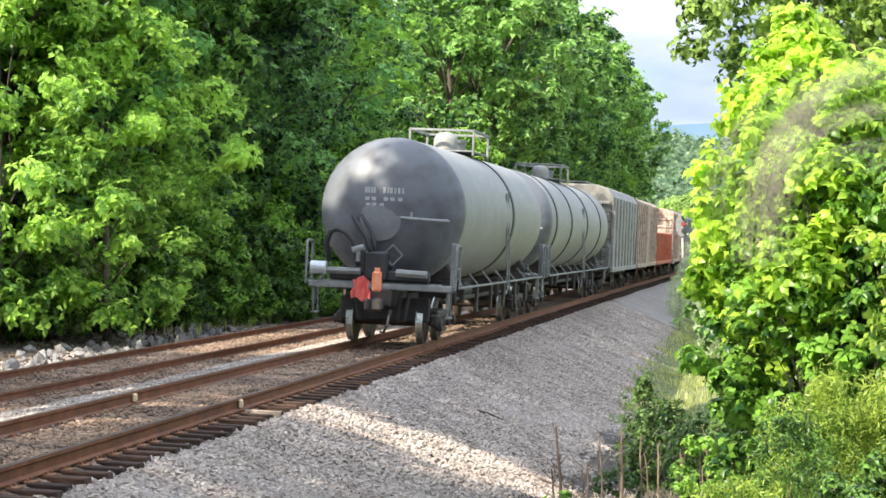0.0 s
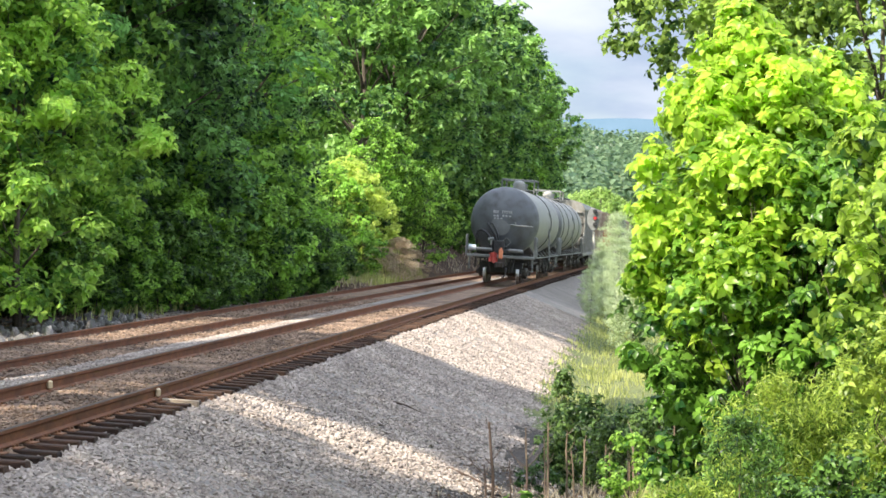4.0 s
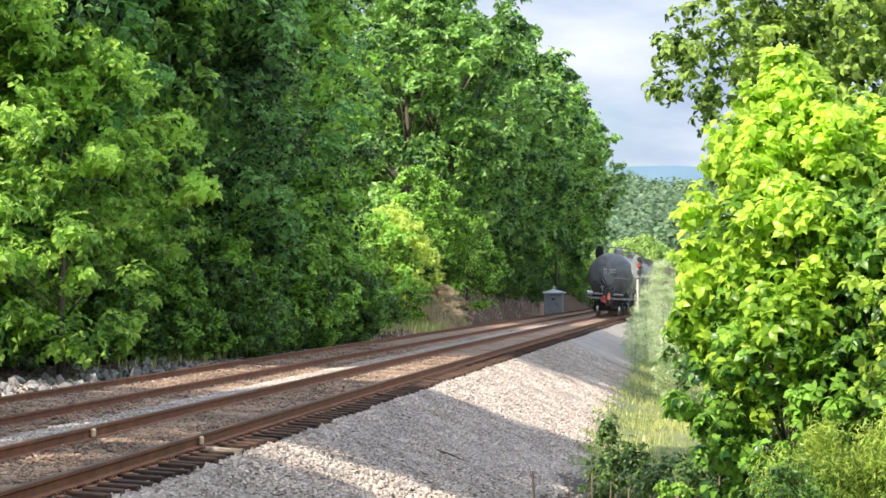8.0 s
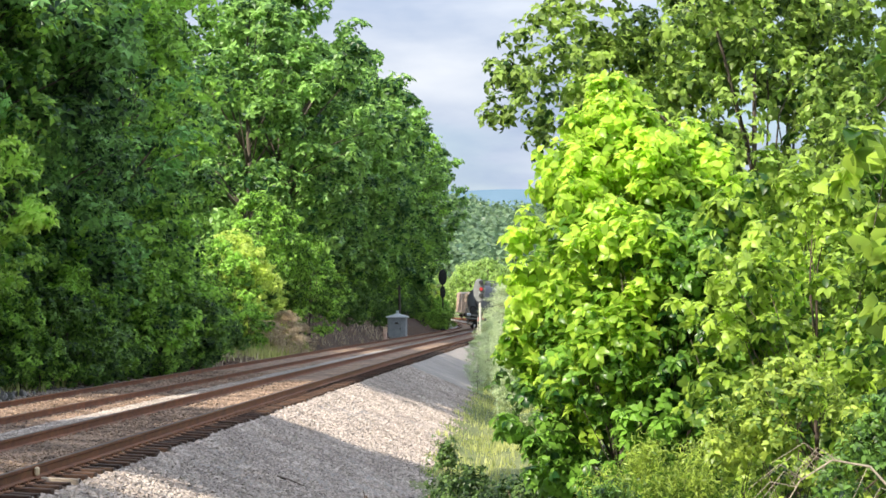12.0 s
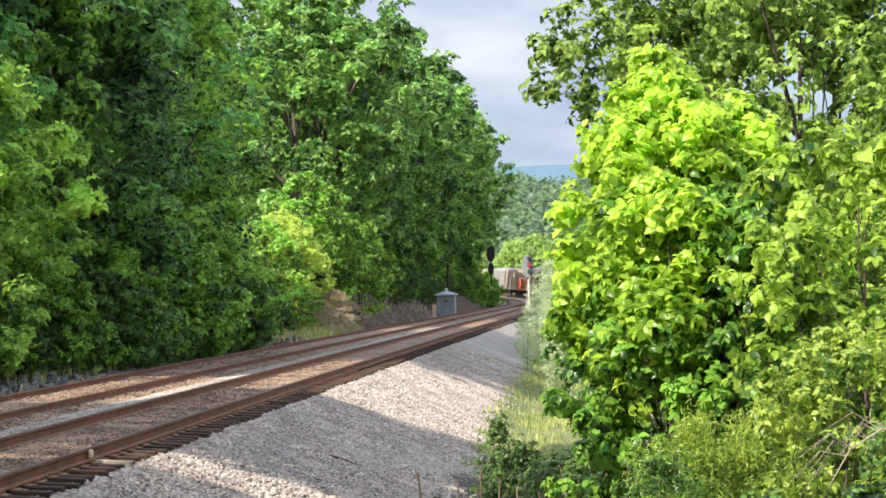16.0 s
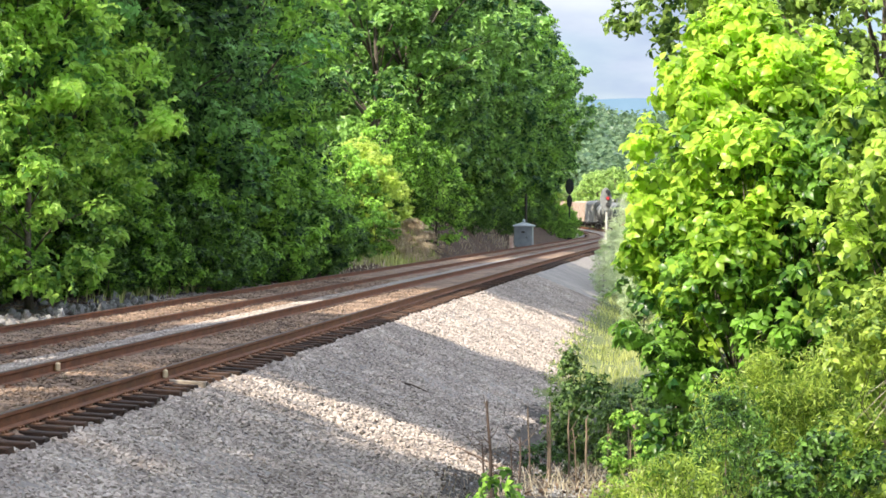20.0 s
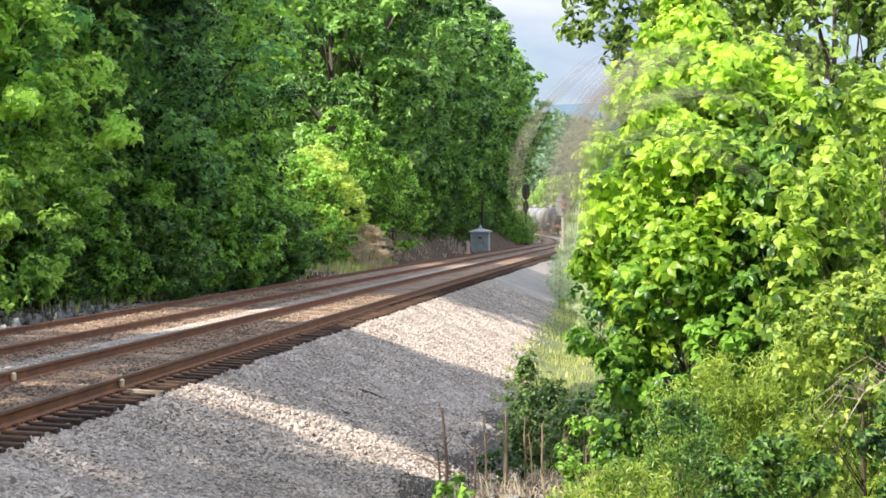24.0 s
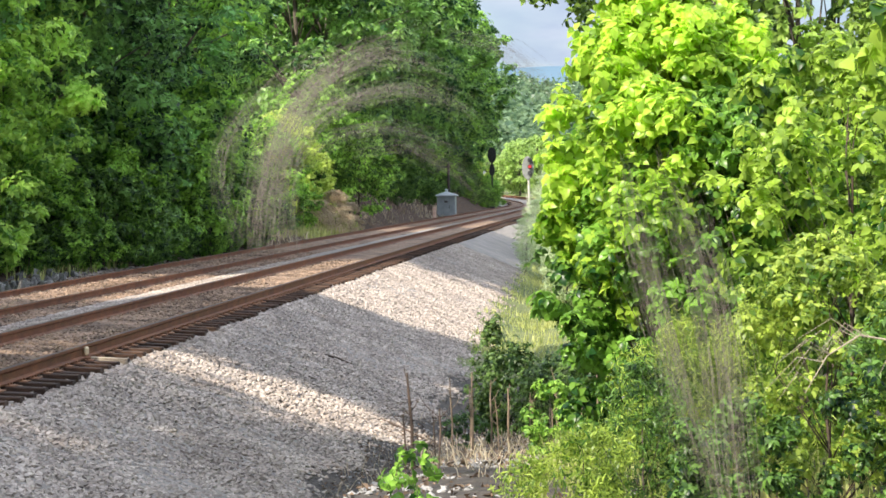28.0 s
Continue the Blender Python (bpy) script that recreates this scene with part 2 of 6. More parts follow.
# brighter leaves for bank shrubs and young trees: sunshine put into the colour
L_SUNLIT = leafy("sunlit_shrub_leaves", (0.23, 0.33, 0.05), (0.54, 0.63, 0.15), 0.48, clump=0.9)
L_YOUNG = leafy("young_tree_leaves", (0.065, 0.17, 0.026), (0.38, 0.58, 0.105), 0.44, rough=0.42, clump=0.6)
L_SCRUB = leafy("dull_scrub_leaves", (0.014, 0.04, 0.010), (0.14, 0.23, 0.055), 0.32, clump=1.2)
# far leaves: haze of distance painted in as paler, flatter greens
L_HAZE = leafy("haze_paled_leaves", (0.12, 0.2, 0.05), (0.42, 0.56, 0.17), 0.46, clump=0.3)
L_FAR = leafy("hazed_woods_leaves", (0.06, 0.115, 0.06), (0.17, 0.25, 0.13), 0.35, clump=0.12)

M_TANK = surf("dull_black_tank_paint", (0.10, 0.107, 0.12), (0.165, 0.173, 0.188), 0.55, 0.48, bump=0.1, fine=2.2, fine_colour=(0.055, 0.053, 0.052))
M_TANKGREY = surf("grey_tank_paint", (0.22, 0.225, 0.215), (0.32, 0.32, 0.30), 0.7, 0.55, bump=0.1, fine=4, fine_colour=(0.24, 0.22, 0.19))
M_SCUFF = surf("scuffed_tank_paint", (0.14, 0.145, 0.15), (0.20, 0.205, 0.21), 3, 0.6, 0, 0.1)
M_BAND = surf("tank_band", (0.03, 0.03, 0.033), (0.07, 0.07, 0.073), 3, 0.6, 0.2, 0.1)
M_STEEL = surf("grimy_steel", (0.03, 0.027, 0.025), (0.085, 0.072, 0.062), 3, 0.7, 0.3, 0.3)
M_GREYSTEEL = surf("grey_painted_steel", (0.14, 0.145, 0.14), (0.26, 0.265, 0.255), 3, 0.6, 0.1, 0.15)
M_WHEEL = surf("wheel_steel", (0.06, 0.045, 0.038), (0.14, 0.11, 0.09), 5, 0.6, 0.6, 0.2)
M_TREAD = surf("bright_wheel_tread", (0.55, 0.55, 0.54), (0.72, 0.72, 0.7), 6, 0.3, 0.9, 0.05)
M_HOSE = surf("black_rubber_hose", (0.015, 0.015, 0.016), (0.04, 0.04, 0.042), 8, 0.6, 0, 0.1)
M_RED = surf("coral_red_flag", (0.70, 0.12, 0.11), (0.82, 0.22, 0.195), 8, 0.6, 0, 0.1)
M_ORMARK = surf("orange_marker", (0.72, 0.20, 0.09), (0.85, 0.33, 0.17), 8, 0.6, 0, 0.1)
M_LENS = surf("red_signal_lens", (0.32, 0.02, 0.02), (0.42, 0.04, 0.04), 8, 0.3, 0, 0.0)
M_WHITE = surf("white_stencil_paint", (0.36, 0.36, 0.37), (0.5, 0.5, 0.5), 8, 0.7, 0, 0.05)
M_HOPPER = surf("weathered_pale_grey_paint", (0.22, 0.22, 0.205), (0.34, 0.335, 0.315), 0.8, 0.7, 0, 0.15, fine=5, fine_colour=(0.2, 0.17, 0.14))
M_TAN = surf("weathered_tan_paint", (0.36, 0.27, 0.21), (0.50, 0.40, 0.32), 0.8, 0.75, 0, 0.15, fine=5, fine_colour=(0.2, 0.12, 0.08))
M_ORANGE = surf("faded_orange_red_paint", (0.42, 0.10, 0.05), (0.56, 0.17, 0.09), 0.8, 0.7, 0, 0.15, fine=5, fine_colour=(0.25, 0.08, 0.05))
M_BOX = surf("galvanised_grey", (0.26, 0.285, 0.30), (0.36, 0.385, 0.40), 2.0, 0.5, 0.35, 0.1)
M_ROOF = surf("pale_metal_roof", (0.5, 0.54, 0.58), (0.62, 0.65, 0.68), 2.0, 0.45, 0.3, 0.1)
M_POST = surf("weathered_white_post", (0.36, 0.34, 0.30), (0.5, 0.48, 0.43), 4.0, 0.8, 0, 0.2)
M_ORPOST = surf("faded_orange_post", (0.62, 0.36, 0.26), (0.78, 0.6, 0.5), 4.0, 0.8, 0, 0.2)
M_BLACK = surf("black_signal_enamel", (0.012, 0.012, 0.013), (0.03, 0.03, 0.032), 5, 0.5, 0, 0.1)
M_BOARD = surf("dark_grey_board", (0.05, 0.052, 0.056), (0.09, 0.092, 0.097), 4, 0.6, 0, 0.1)
M_BROWN = surf("brown_board", (0.10, 0.07, 0.055), (0.17, 0.12, 0.09), 4, 0.7, 0, 0.1)
M_POLE = surf("creosoted_pole", (0.03, 0.024, 0.02), (0.07, 0.055, 0.045), 3, 0.9, 0, 0.4)
# the blue is distance haze, painted into the ridge's colour
M_RIDGE = surf("haze_blue_ridge", (0.08, 0.145, 0.20), (0.10, 0.165, 0.225), 0.01, 1.0, 0, 0)


# ---- mesh helpers ----
def mesh_of(name, verts, faces, materials, smooth=False, index=None):
    me = bpy.data.meshes.new(name)
    me.from_pydata([tuple(v) for v in verts] if not isinstance(verts, np.ndarray) else verts.tolist(), [], faces if not isinstance(faces, np.ndarray) else faces.tolist())
    for m in materials:
        me.materials.append(m)
    if index is not None:
        me.polygons.foreach_set("material_index", np.asarray(index, dtype=np.int32))
    if smooth:
        me.polygons.foreach_set("use_smooth", np.ones(len(me.polygons), dtype=bool))
    me.update()
    return me


def part(name, bm, material, parent, label="", smooth=False):
    """One mesh object of a bmesh (or a ready mesh) under a thing or a part."""
    if isinstance(bm, bmesh.types.BMesh):
        me = bpy.data.meshes.new(name)
        bm.to_mesh(me)
        bm.free()
        me.materials.append(material)
        if smooth:
            me.polygons.foreach_set("use_smooth", np.ones(len(me.polygons), dtype=bool))
    else:
        me = bm
    ob = new(name, me)
    ob.parent = parent
    return tagged(ob, label)


def thing(name, label, category, group="", kind="", at=None):
    ob = new(name)
    ob.empty_display_size = 0.2
    if at is not None:
        ob.matrix_basis = at
    return tagged(ob, label, category, group, kind)


def box(bm, c, size, bevel=0.0, turn=None):
    """A bevelled block with its centre at c."""
    m = Matrix.Translation(c) @ (turn or Matrix.Identity(4)) @ Matrix.Diagonal((*size, 1))
    made = bmesh.ops.create_cube(bm, size=1, matrix=m)["verts"]
    if bevel:
        edges = list({e for v in made for e in v.link_edges})
        bmesh.ops.bevel(bm, geom=edges, offset=bevel, segments=1, affect="EDGES")


def rod(bm, a, b, r, seg=8, r2=None):
    a, b = Vector(a), Vector(b)
    d = b - a
    m = Matrix.Translation((a + b) / 2) @ d.to_track_quat("Z", "Y").to_matrix().to_4x4()
    bmesh.ops.create_cone(bm, cap_ends=True, segments=seg, radius1=r, radius2=r if r2 is None else r2, depth=d.length, matrix=m)


def tube(bm, points, r, seg=6):
    """A bent pipe through the points; r may be a list."""
    pts = [Vector(p) for p in points]
    rs = r if isinstance(r, (list, tuple)) else [r] * len(pts)
    rings, side = [], None
    for i, p in enumerate(pts):
        d = (pts[min(i + 1, len(pts) - 1)] - pts[max(i - 1, 0)]).normalized()
        if side is None or abs(side.dot(d)) > 0.95:
            side = d.orthogonal().normalized()
        side = (side - d * side.dot(d)).normalized()
        up = d.cross(side)
        rings.append([bm.verts.new(p + (side * math.cos(2 * math.pi * k / seg) + up * math.sin(2 * math.pi * k / seg)) * rs[i]) for k in range(seg)])
    for a, b in zip(rings, rings[1:]):
        for k in range(seg):
            bm.faces.new((a[k], a[(k + 1) % seg], b[(k + 1) % seg], b[k]))
    bm.faces.new(rings[0][::-1])
    bm.faces.new(rings[-1])


def lathe(bm, profile, seg=40, axis="Y"):
    """Turns (along, radius) pairs round an axis through the origin; ends with radius 0 close."""
    rings = []
    for a, r in profile:
        if r < 1e-6:
            rings.append([bm.verts.new((0, a, 0) if axis == "Y" else (0, 0, a) if axis == "Z" else (a, 0, 0))])
            continue
        ring = []
        for k in range(seg):
            u, v = r * math.cos(2 * math.pi * k / seg), r * math.sin(2 * math.pi * k / seg)
            ring.append(bm.verts.new((u, a, v) if axis == "Y" else (u, v, a) if axis == "Z" else (a, u, v)))
        rings.append(ring)
    for a, b in zip(rings, rings[1:]):
        for k in range(seg):
            q = (a[k % len(a)], a[(k + 1) % len(a)], b[(k + 1) % len(b)], b[k % len(b)])
            q = tuple(dict.fromkeys(q))
            if len(q) > 2:
                bm.faces.new(q)
    bmesh.ops.recalc_face_normals(bm, faces=bm.faces[:])


# ---- the line of the track ----
G, TILT, APART = 1.505, 0.084, 4.37      # rail to rail, height of the outer rail over the inner, track to track
_s = np.arange(-60.0, 700.0, 0.5)
_c = np.clip(_s, 0, 200) / 100
_th = 0.1128 + 0.0231 * _c - 0.0081 * _c ** 2 - np.clip(_s - 232, 0, 215) / 600
_k = int(np.argmin(np.abs(_s)))
_y = np.concatenate([[0], np.cumsum(np.cos(_th)[:-1] * 0.5)])
_x = np.concatenate([[0], np.cumsum(np.sin(_th)[:-1] * 0.5)])
_x, _y = _x - _x[_k] - 7.683, _y - _y[_k]
_z = np.interp(_s, [-60, 240, 300, 420, 700], [0, 0, 0.25, 1.5, 3.0])


def line(s, o=0.0):
    """World x, y and the track's own rise at s metres along and o metres to the right of the near track's middle."""
    th = np.interp(s, _s, _th)
    return np.interp(s, _s, _x) + o * np.cos(th), np.interp(s, _s, _y) - o * np.sin(th), np.interp(s, _s, _z), th


def along(x, y):
    """s and o of a place in the world."""
    s = np.asarray(y, dtype=float)
    for _ in range(6):
        cx, cy, _u, th = line(s)
        s = s + (x - cx) * np.sin(th) + (y - cy) * np.cos(th)
    cx, cy, _u, th = line(s)
    return s, (x - cx) * np.cos(th) - (y - cy) * np.sin(th)


def profile(s, o):
    """Height of the ground over the track's own rise."""
    s, o = np.asarray(s, dtype=float), np.asarray(o, dtype=float)
    bed = np.interp(o, [-6.9, -6.2, -5.75, -5.1, -3.6, -3.0, -1.35, -0.75, 0.72, 0.9, 1.38, 1.5, 5.2, 6.2],
                    [-0.62, -0.52, -0.24, -0.165, -0.262, -0.33, -0.17, -0.088, -0.158, -0.27, -0.325, -0.375, -1.92, -2.0])
    low = np.interp(s, [0, 12, 22, 32, 60, 100, 160, 230, 320], [0.35, 0.3, -0.8, -1.9, -1.75, -1.3, -0.8, -0.5, -0.3])
    right = low - np.clip(6.3 - o, 0, 20) * 0.62 + np.clip(o - 9, 0, 60) * 0.02
    steep = np.interp(s, [0, 60, 80, 106, 118, 230, 300], [0.05, 0.1, 0.14, 0.22, 0.95, 0.8, 0.3])
    foot = np.interp(s, [156, 166, 186, 196], [6.9, 7.4, 7.4, 6.9])      # a level bay for the cabin
    left = -0.62 + np.clip(-foot - o, 0, 3.4) * steep + np.clip(-10.3 - o, 0, 60) * 0.04
    z = np.where(o < -6.9, left, np.where(o > 1.45, np.maximum(bed, right), bed))
    return np.where(o > 6.2, np.maximum(right, np.where(o < 7, -2.0, right)), z)


def ground_at(x, y):
    s, o = along(x, y)
    return float(profile(s, o) + np.interp(s, _s, _z))


def toe_at(s):
    """Where the ballast slope ends, metres to the right of the near track's middle."""
    s = np.asarray(s, dtype=float)
    return np.interp(s, [10, 18, 22, 26, 32, 40, 60, 120, 200], [4.2, 4.4, 4.2, 4.2, 4.7, 4.75, 4.25, 3.6, 3.2]) + 0.2 * np.sin(s * 1.7)


# ---- ground: one sheet to the horizon ----
def build_ground():
    s = np.concatenate([np.arange(-400, -40, 60), np.arange(-40, 12, 2.0), np.arange(12, 75, 0.35), np.arange(75, 200, 1.0), np.arange(200, 420, 4.0), np.arange(420, 700, 20), [800, 1000, 1400, 2000, 3000, 4500]])
    o = np.concatenate([[-3000, -1500, -700, -300, -140, -80, -50], np.arange(-32, -12, 2.0), np.arange(-12, -7, 0.4), np.arange(-7, 8, 0.17), np.arange(8, 14, 0.5), np.arange(14, 40, 3.0), [50, 90, 180, 400, 900, 1800, 3000]])
    S, O = np.meshgrid(s, o, indexing="ij")
    inner = np.clip(O, -60, 60)
    sc = np.clip(S, -60, 699)
    x, y, z, th = line(sc, inner)
    end = np.interp(699, _s, _th)
    x = x + (O - inner) * math.cos(0.1) + (S - sc) * np.where(S > 0, math.sin(end), math.sin(0.1128))
    y = y - (O - inner) * math.sin(0.1) + (S - sc) * np.where(S > 0, math.cos(end), math.cos(0.1128))
    z = z + profile(S, inner)
    rough = np.where((O > -6.4) & (O < 1.3), 0.012, np.where(np.abs(O) < 14, np.where((O > 1.2) & (O < 5), 0.018, 0.045), 0.0))
    ripple = np.sin(x * 2.3 + 1.7 * np.sin(y * 0.9)) * 0.5 + np.sin(y * 3.1 + 2 * np.sin(x * 1.3)) * 0.5 + 0.6 * np.sin(x * 0.7 - y * 0.45)
    z = z + rough * ripple
    z = z + np.where(S > 12, 1, 0) * np.clip((np.abs(O) - 40) / 60, 0, 1) * 0.4 * np.sin(x * 0.05) * np.cos(y * 0.04)
    n, m = S.shape
    verts = np.stack([x, y, z], -1).reshape(-1, 3)
    i = np.arange(n * m).reshape(n, m)
    faces = np.stack([i[:-1, :-1], i[:-1, 1:], i[1:, 1:], i[1:, :-1]], -1).reshape(-1, 4)
    oc = ((O[:-1, :-1] + O[1:, 1:]) / 2).ravel()
    scen = ((S[:-1, :-1] + S[1:, 1:]) / 2).ravel()
    idx = np.full(len(oc), 3)
    toe = toe_at(scen)
    idx[(oc > -6.6 + 0.2 * np.sin(scen)) & (oc < toe)] = 0
    idx[(np.abs(oc + 0.1) < 1.25) | (np.abs(oc + APART) < 1.25)] = 1
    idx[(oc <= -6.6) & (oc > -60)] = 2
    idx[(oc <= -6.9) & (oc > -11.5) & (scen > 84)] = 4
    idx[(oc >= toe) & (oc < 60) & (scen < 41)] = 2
    idx[(oc <= -6.6) & (oc > -8.7 + 0.4 * np.sin(scen * 0.8)) & (scen < 66)] = 0
    ob = new("ground", mesh_of("ground", verts, faces, [M_BALLAST, M_BED, M_SOIL, M_TURF, M_BANK], True, idx))
    return tagged(ob, "railway cutting floor of grey ballast, soil and grass", "ground", kind="structure")


GROUND = build_ground()


def scatter_stones(name, label, count, s_range, o_range, size, material, seed, squash=0.7, sink=0.2, free=False):
    """Loose crushed stones: angular eight-sided lumps lying on the ground."""
    rng = np.random.default_rng(seed)
    s = s_range[0] + (s_range[1] - s_range[0]) * rng.random(count) ** 1.35
    o = rng.uniform(*o_range, count)
    keep = (o < toe_at(s) + rng.exponential(0.12, count)) | free
    s, o = s[keep], o[keep]
    count = len(s)
    x, y, z, th = line(s, o)
    z = z + profile(s, o)
    r = size * rng.uniform(0.6, 1.35, count)
    base = np.array([(1, 0, 0), (-1, 0, 0), (0, 1, 0), (0, -1, 0), (0, 0, 1), (0, 0, -1)], dtype=float)
    v = base[None] * (1 + 0.5 * (rng.random((count, 6, 1)) - 0.5)) + 0.32 * (rng.random((count, 6, 3)) - 0.5)
    q = rng.normal(size=(count, 4))
    q /= np.linalg.norm(q, axis=1, keepdims=True)
    a, b, c, d = q.T
    rot = np.stack([1 - 2 * (c * c + d * d), 2 * (b * c - a * d), 2 * (b * d + a * c), 2 * (b * c + a * d), 1 - 2 * (b * b + d * d), 2 * (c * d - a * b),
                    2 * (b * d - a * c), 2 * (c * d + a * b), 1 - 2 * (b * b + c * c)], -1).reshape(-1, 3, 3)
    v = np.einsum("nij,nkj->nki", rot, v) * r[:, None, None]
    v[:, :, 2] *= squash
    v += np.stack([x, y, z + r * squash * (0.55 - sink)], -1)[:, None]
    tri = np.array([(0, 2, 4), (2, 1, 4), (1, 3, 4), (3, 0, 4), (2, 0, 5), (1, 2, 5), (3, 1, 5), (0, 3, 5)])
    f = (tri[None] + 6 * np.arange(count)[:, None, None]).reshape(-1, 3)
    ob = new(name, mesh_of(name, v.reshape(-1, 3), f, [material]))
    return tagged(ob, label, "stones", kind="stuff")


scatter_stones("ballast_stones", "loose grey crushed stone on the ballast slope", 92000, (13, 85), (1.3, 5.3), 0.04, M_STONE, 3)
scatter_stones("ballast_stones", "crushed stone heaped round the tie ends", 6000, (13, 60), (1.12, 1.65), 0.042, M_STONE, 8, sink=-0.1)
scatter_stones("ballast_stones", "loose grey crushed stone between the two tracks", 12000, (16, 70), (-3.05, -1.35), 0.034, M_STONE, 4)
scatter_stones("ballast_stones", "rust-stained crushed stone between the near rails", 15000, (14, 62), (-1.3, 1.3), 0.032, M_BED_STONE, 5)
scatter_stones("ballast_stones", "rust-stained crushed stone between the far rails", 9000, (26, 75), (-5.6, -3.1), 0.034, M_BED_STONE, 6)
scatter_stones("ballast_stones", "pale and dark loose stone beside the far track", 11000, (30, 76), (-9.0, -5.7), 0.055, M_STONE, 7)

scatter_stones("ballast_stones", "stray stones lying in the ditch soil", 6000, (7, 34), (3.8, 8.5), 0.026, M_ROCK, 9, free=True)


# ---- tracks ----
RAIL_PROFILE = [(-0.037, 0.0), (0.037, 0.0), (0.037, -0.035), (0.011, -0.055), (0.010, -0.14), (0.07, -0.157), (0.07, -0.172), (-0.07, -0.172), (-0.07, -0.157), (-0.010, -0.14), (-0.011, -0.055), (-0.037, -0.035)]


def rail_mesh(name, o, dz, s0, s1):
    s = np.concatenate([np.arange(s0, 120, 1.5), np.arange(120, s1 + 1, 6.0)])
    x, y, z, th = line(s, o)
    verts, faces, idx = [], [], []
    n = len(RAIL_PROFILE)
    for i in range(len(s)):
        for a, b in RAIL_PROFILE:
            verts.append((x[i] + a * math.cos(th[i]), y[i] - a * math.sin(th[i]), z[i] + dz + b))
    for i in range(len(s) - 1):
        for k in range(n):
            faces.append((i * n + k, i * n + (k + 1) % n, (i + 1) * n + (k + 1) % n, (i + 1) * n + k))
            idx.append(1 if k == 0 else 0)
    me = mesh_of(name, verts, faces, [M_RAIL, M_RUNNING], False, idx)
    return me


def tie_mesh():
    rng = random.Random(5)
    bm = bmesh.new()
    box(bm, (0, 0, -0.09), (2.59, 0.225, 0.18), 0.012)
    for v in bm.verts:
        v.co.x += rng.uniform(-0.012, 0.012)
        v.co.z += rng.uniform(-0.006, 0.006)
    me = bpy.data.meshes.new("tie")
    bm.to_mesh(me)
    bm.free()
    me.materials.append(M_TIE)
    return me


def plate_mesh():
    bm = bmesh.new()
    box(bm, (0, 0, 0.008), (0.34, 0.19, 0.016), 0.004)
    for a in (-0.095, 0.095):
        for b in (-0.055, 0.055):
            box(bm, (a, b, 0.03), (0.03, 0.03, 0.03), 0.005)
    me = bpy.data.meshes.new("tie_plate")
    bm.to_mesh(me)
    bm.free()
    me.materials.append(M_PLATE)
    return me


TIE, PLATE = tie_mesh(), plate_mesh()


def build_track(name, label, middle, height, near_ties):
    """Two rails on timber ties; the ties that the camera stands near are single pieces."""
    rng = random.Random(int(100 + middle * 10))
    root = thing(name, label, "railway track", kind="structure")
    for side, dz in ((-1, height + TILT), (1, height)):
        part("rail", rail_mesh("rail", middle + side * G / 2, dz, 4, 430), None, root)
    lean = math.atan(TILT / G)
    joined_v, joined_f, k = [], [], 0
    s = 8.25
    while s < 400:
        x, y, z, th = line(s, middle)
        top = z + height + TILT / 2 - 0.19
        shove, skew = rng.uniform(-0.05, 0.05), rng.uniform(-1.6, 1.6)
        m = Matrix.Translation((x, y, top)) @ Matrix.Rotation(-th, 4, "Z") @ Matrix.Rotation(lean, 4, "Y") @ Matrix.Rotation(radians(skew), 4, "Z") @ Matrix.Translation((shove, 0, rng.uniform(-0.012, 0.008)))
        if k < near_ties:
            ob = new("tie", TIE)
            ob.parent, ob.matrix_basis = root, m
            if k < near_ties * 0.55:
                for side in (-1, 1):
                    pl = new("tie_plate", PLATE)
                    pl.parent, pl.matrix_basis = ob, Matrix.Translation((side * G / 2 - shove, 0, 0))
        else:
            n = len(joined_v)
            for a in (-1.295, 1.295):
                for b in (-0.112, 0.112):
                    for c in (0, -0.17):
                        joined_v.append(m @ Vector((a, b, c)))
            joined_f += [(n, n + 2, n + 6, n + 4), (n + 1, n + 5, n + 7, n + 3), (n, n + 4, n + 5, n + 1), (n + 2, n + 3, n + 7, n + 6), (n, n + 1, n + 3, n + 2), (n + 4, n + 6, n + 7, n + 5)]
        s += 0.503 + rng.uniform(-0.045, 0.045)
        k += 1
    far = part("tie", mesh_of("far_ties", joined_v, joined_f, [M_TIE]), None, root, "dark ties running off into the distance")
    tagged(far, kind="stuff")
    return root


NEAR_TRACK = build_track("track_near", "rust-brown rails on dark creosoted ties in grey ballast", 0.0, 0.0, 170)
FAR_TRACK = build_track("track_far", "rusty second track with ties half buried in ballast", -APART, -0.109, 150)


def sun_sliver():
    """A sliver of sunlight across the near track, put in as a pale strip and cream spots on both rails."""
    x, y, z, th = line(27.2, 0.0)
    m = Matrix.Translation((x, y, z + TILT / 2 - 0.172)) @ Matrix.Rotation(-th, 4, "Z") @ Matrix.Rotation(math.atan(TILT / G), 4, "Y")
    bm = bmesh.new()
    box(bm, (0.05, 0, -0.06), (2.55, 0.085, 0.13), 0.012)
    ob = part("sun_strip", bm, M_SUN_STRIP, NEAR_TRACK, "pale strip of painted sunlight along a tie")
    ob.matrix_basis = m
    for side, dz in ((-1, TILT), (1, 0)):
        x, y, z, th = line(27.05, side * G / 2)
        bm = bmesh.new()
        box(bm, (0.045, 0, -0.085), (0.06, 0.12, 0.12), 0.02)
        ob = part("sun_spot", bm, M_CREAM, NEAR_TRACK, "cream spot of painted sunlight on the rail")
        ob.matrix_basis = Matrix.Translation((x, y, z + dz)) @ Matrix.Rotation(-th, 4, "Z")


sun_sliver()


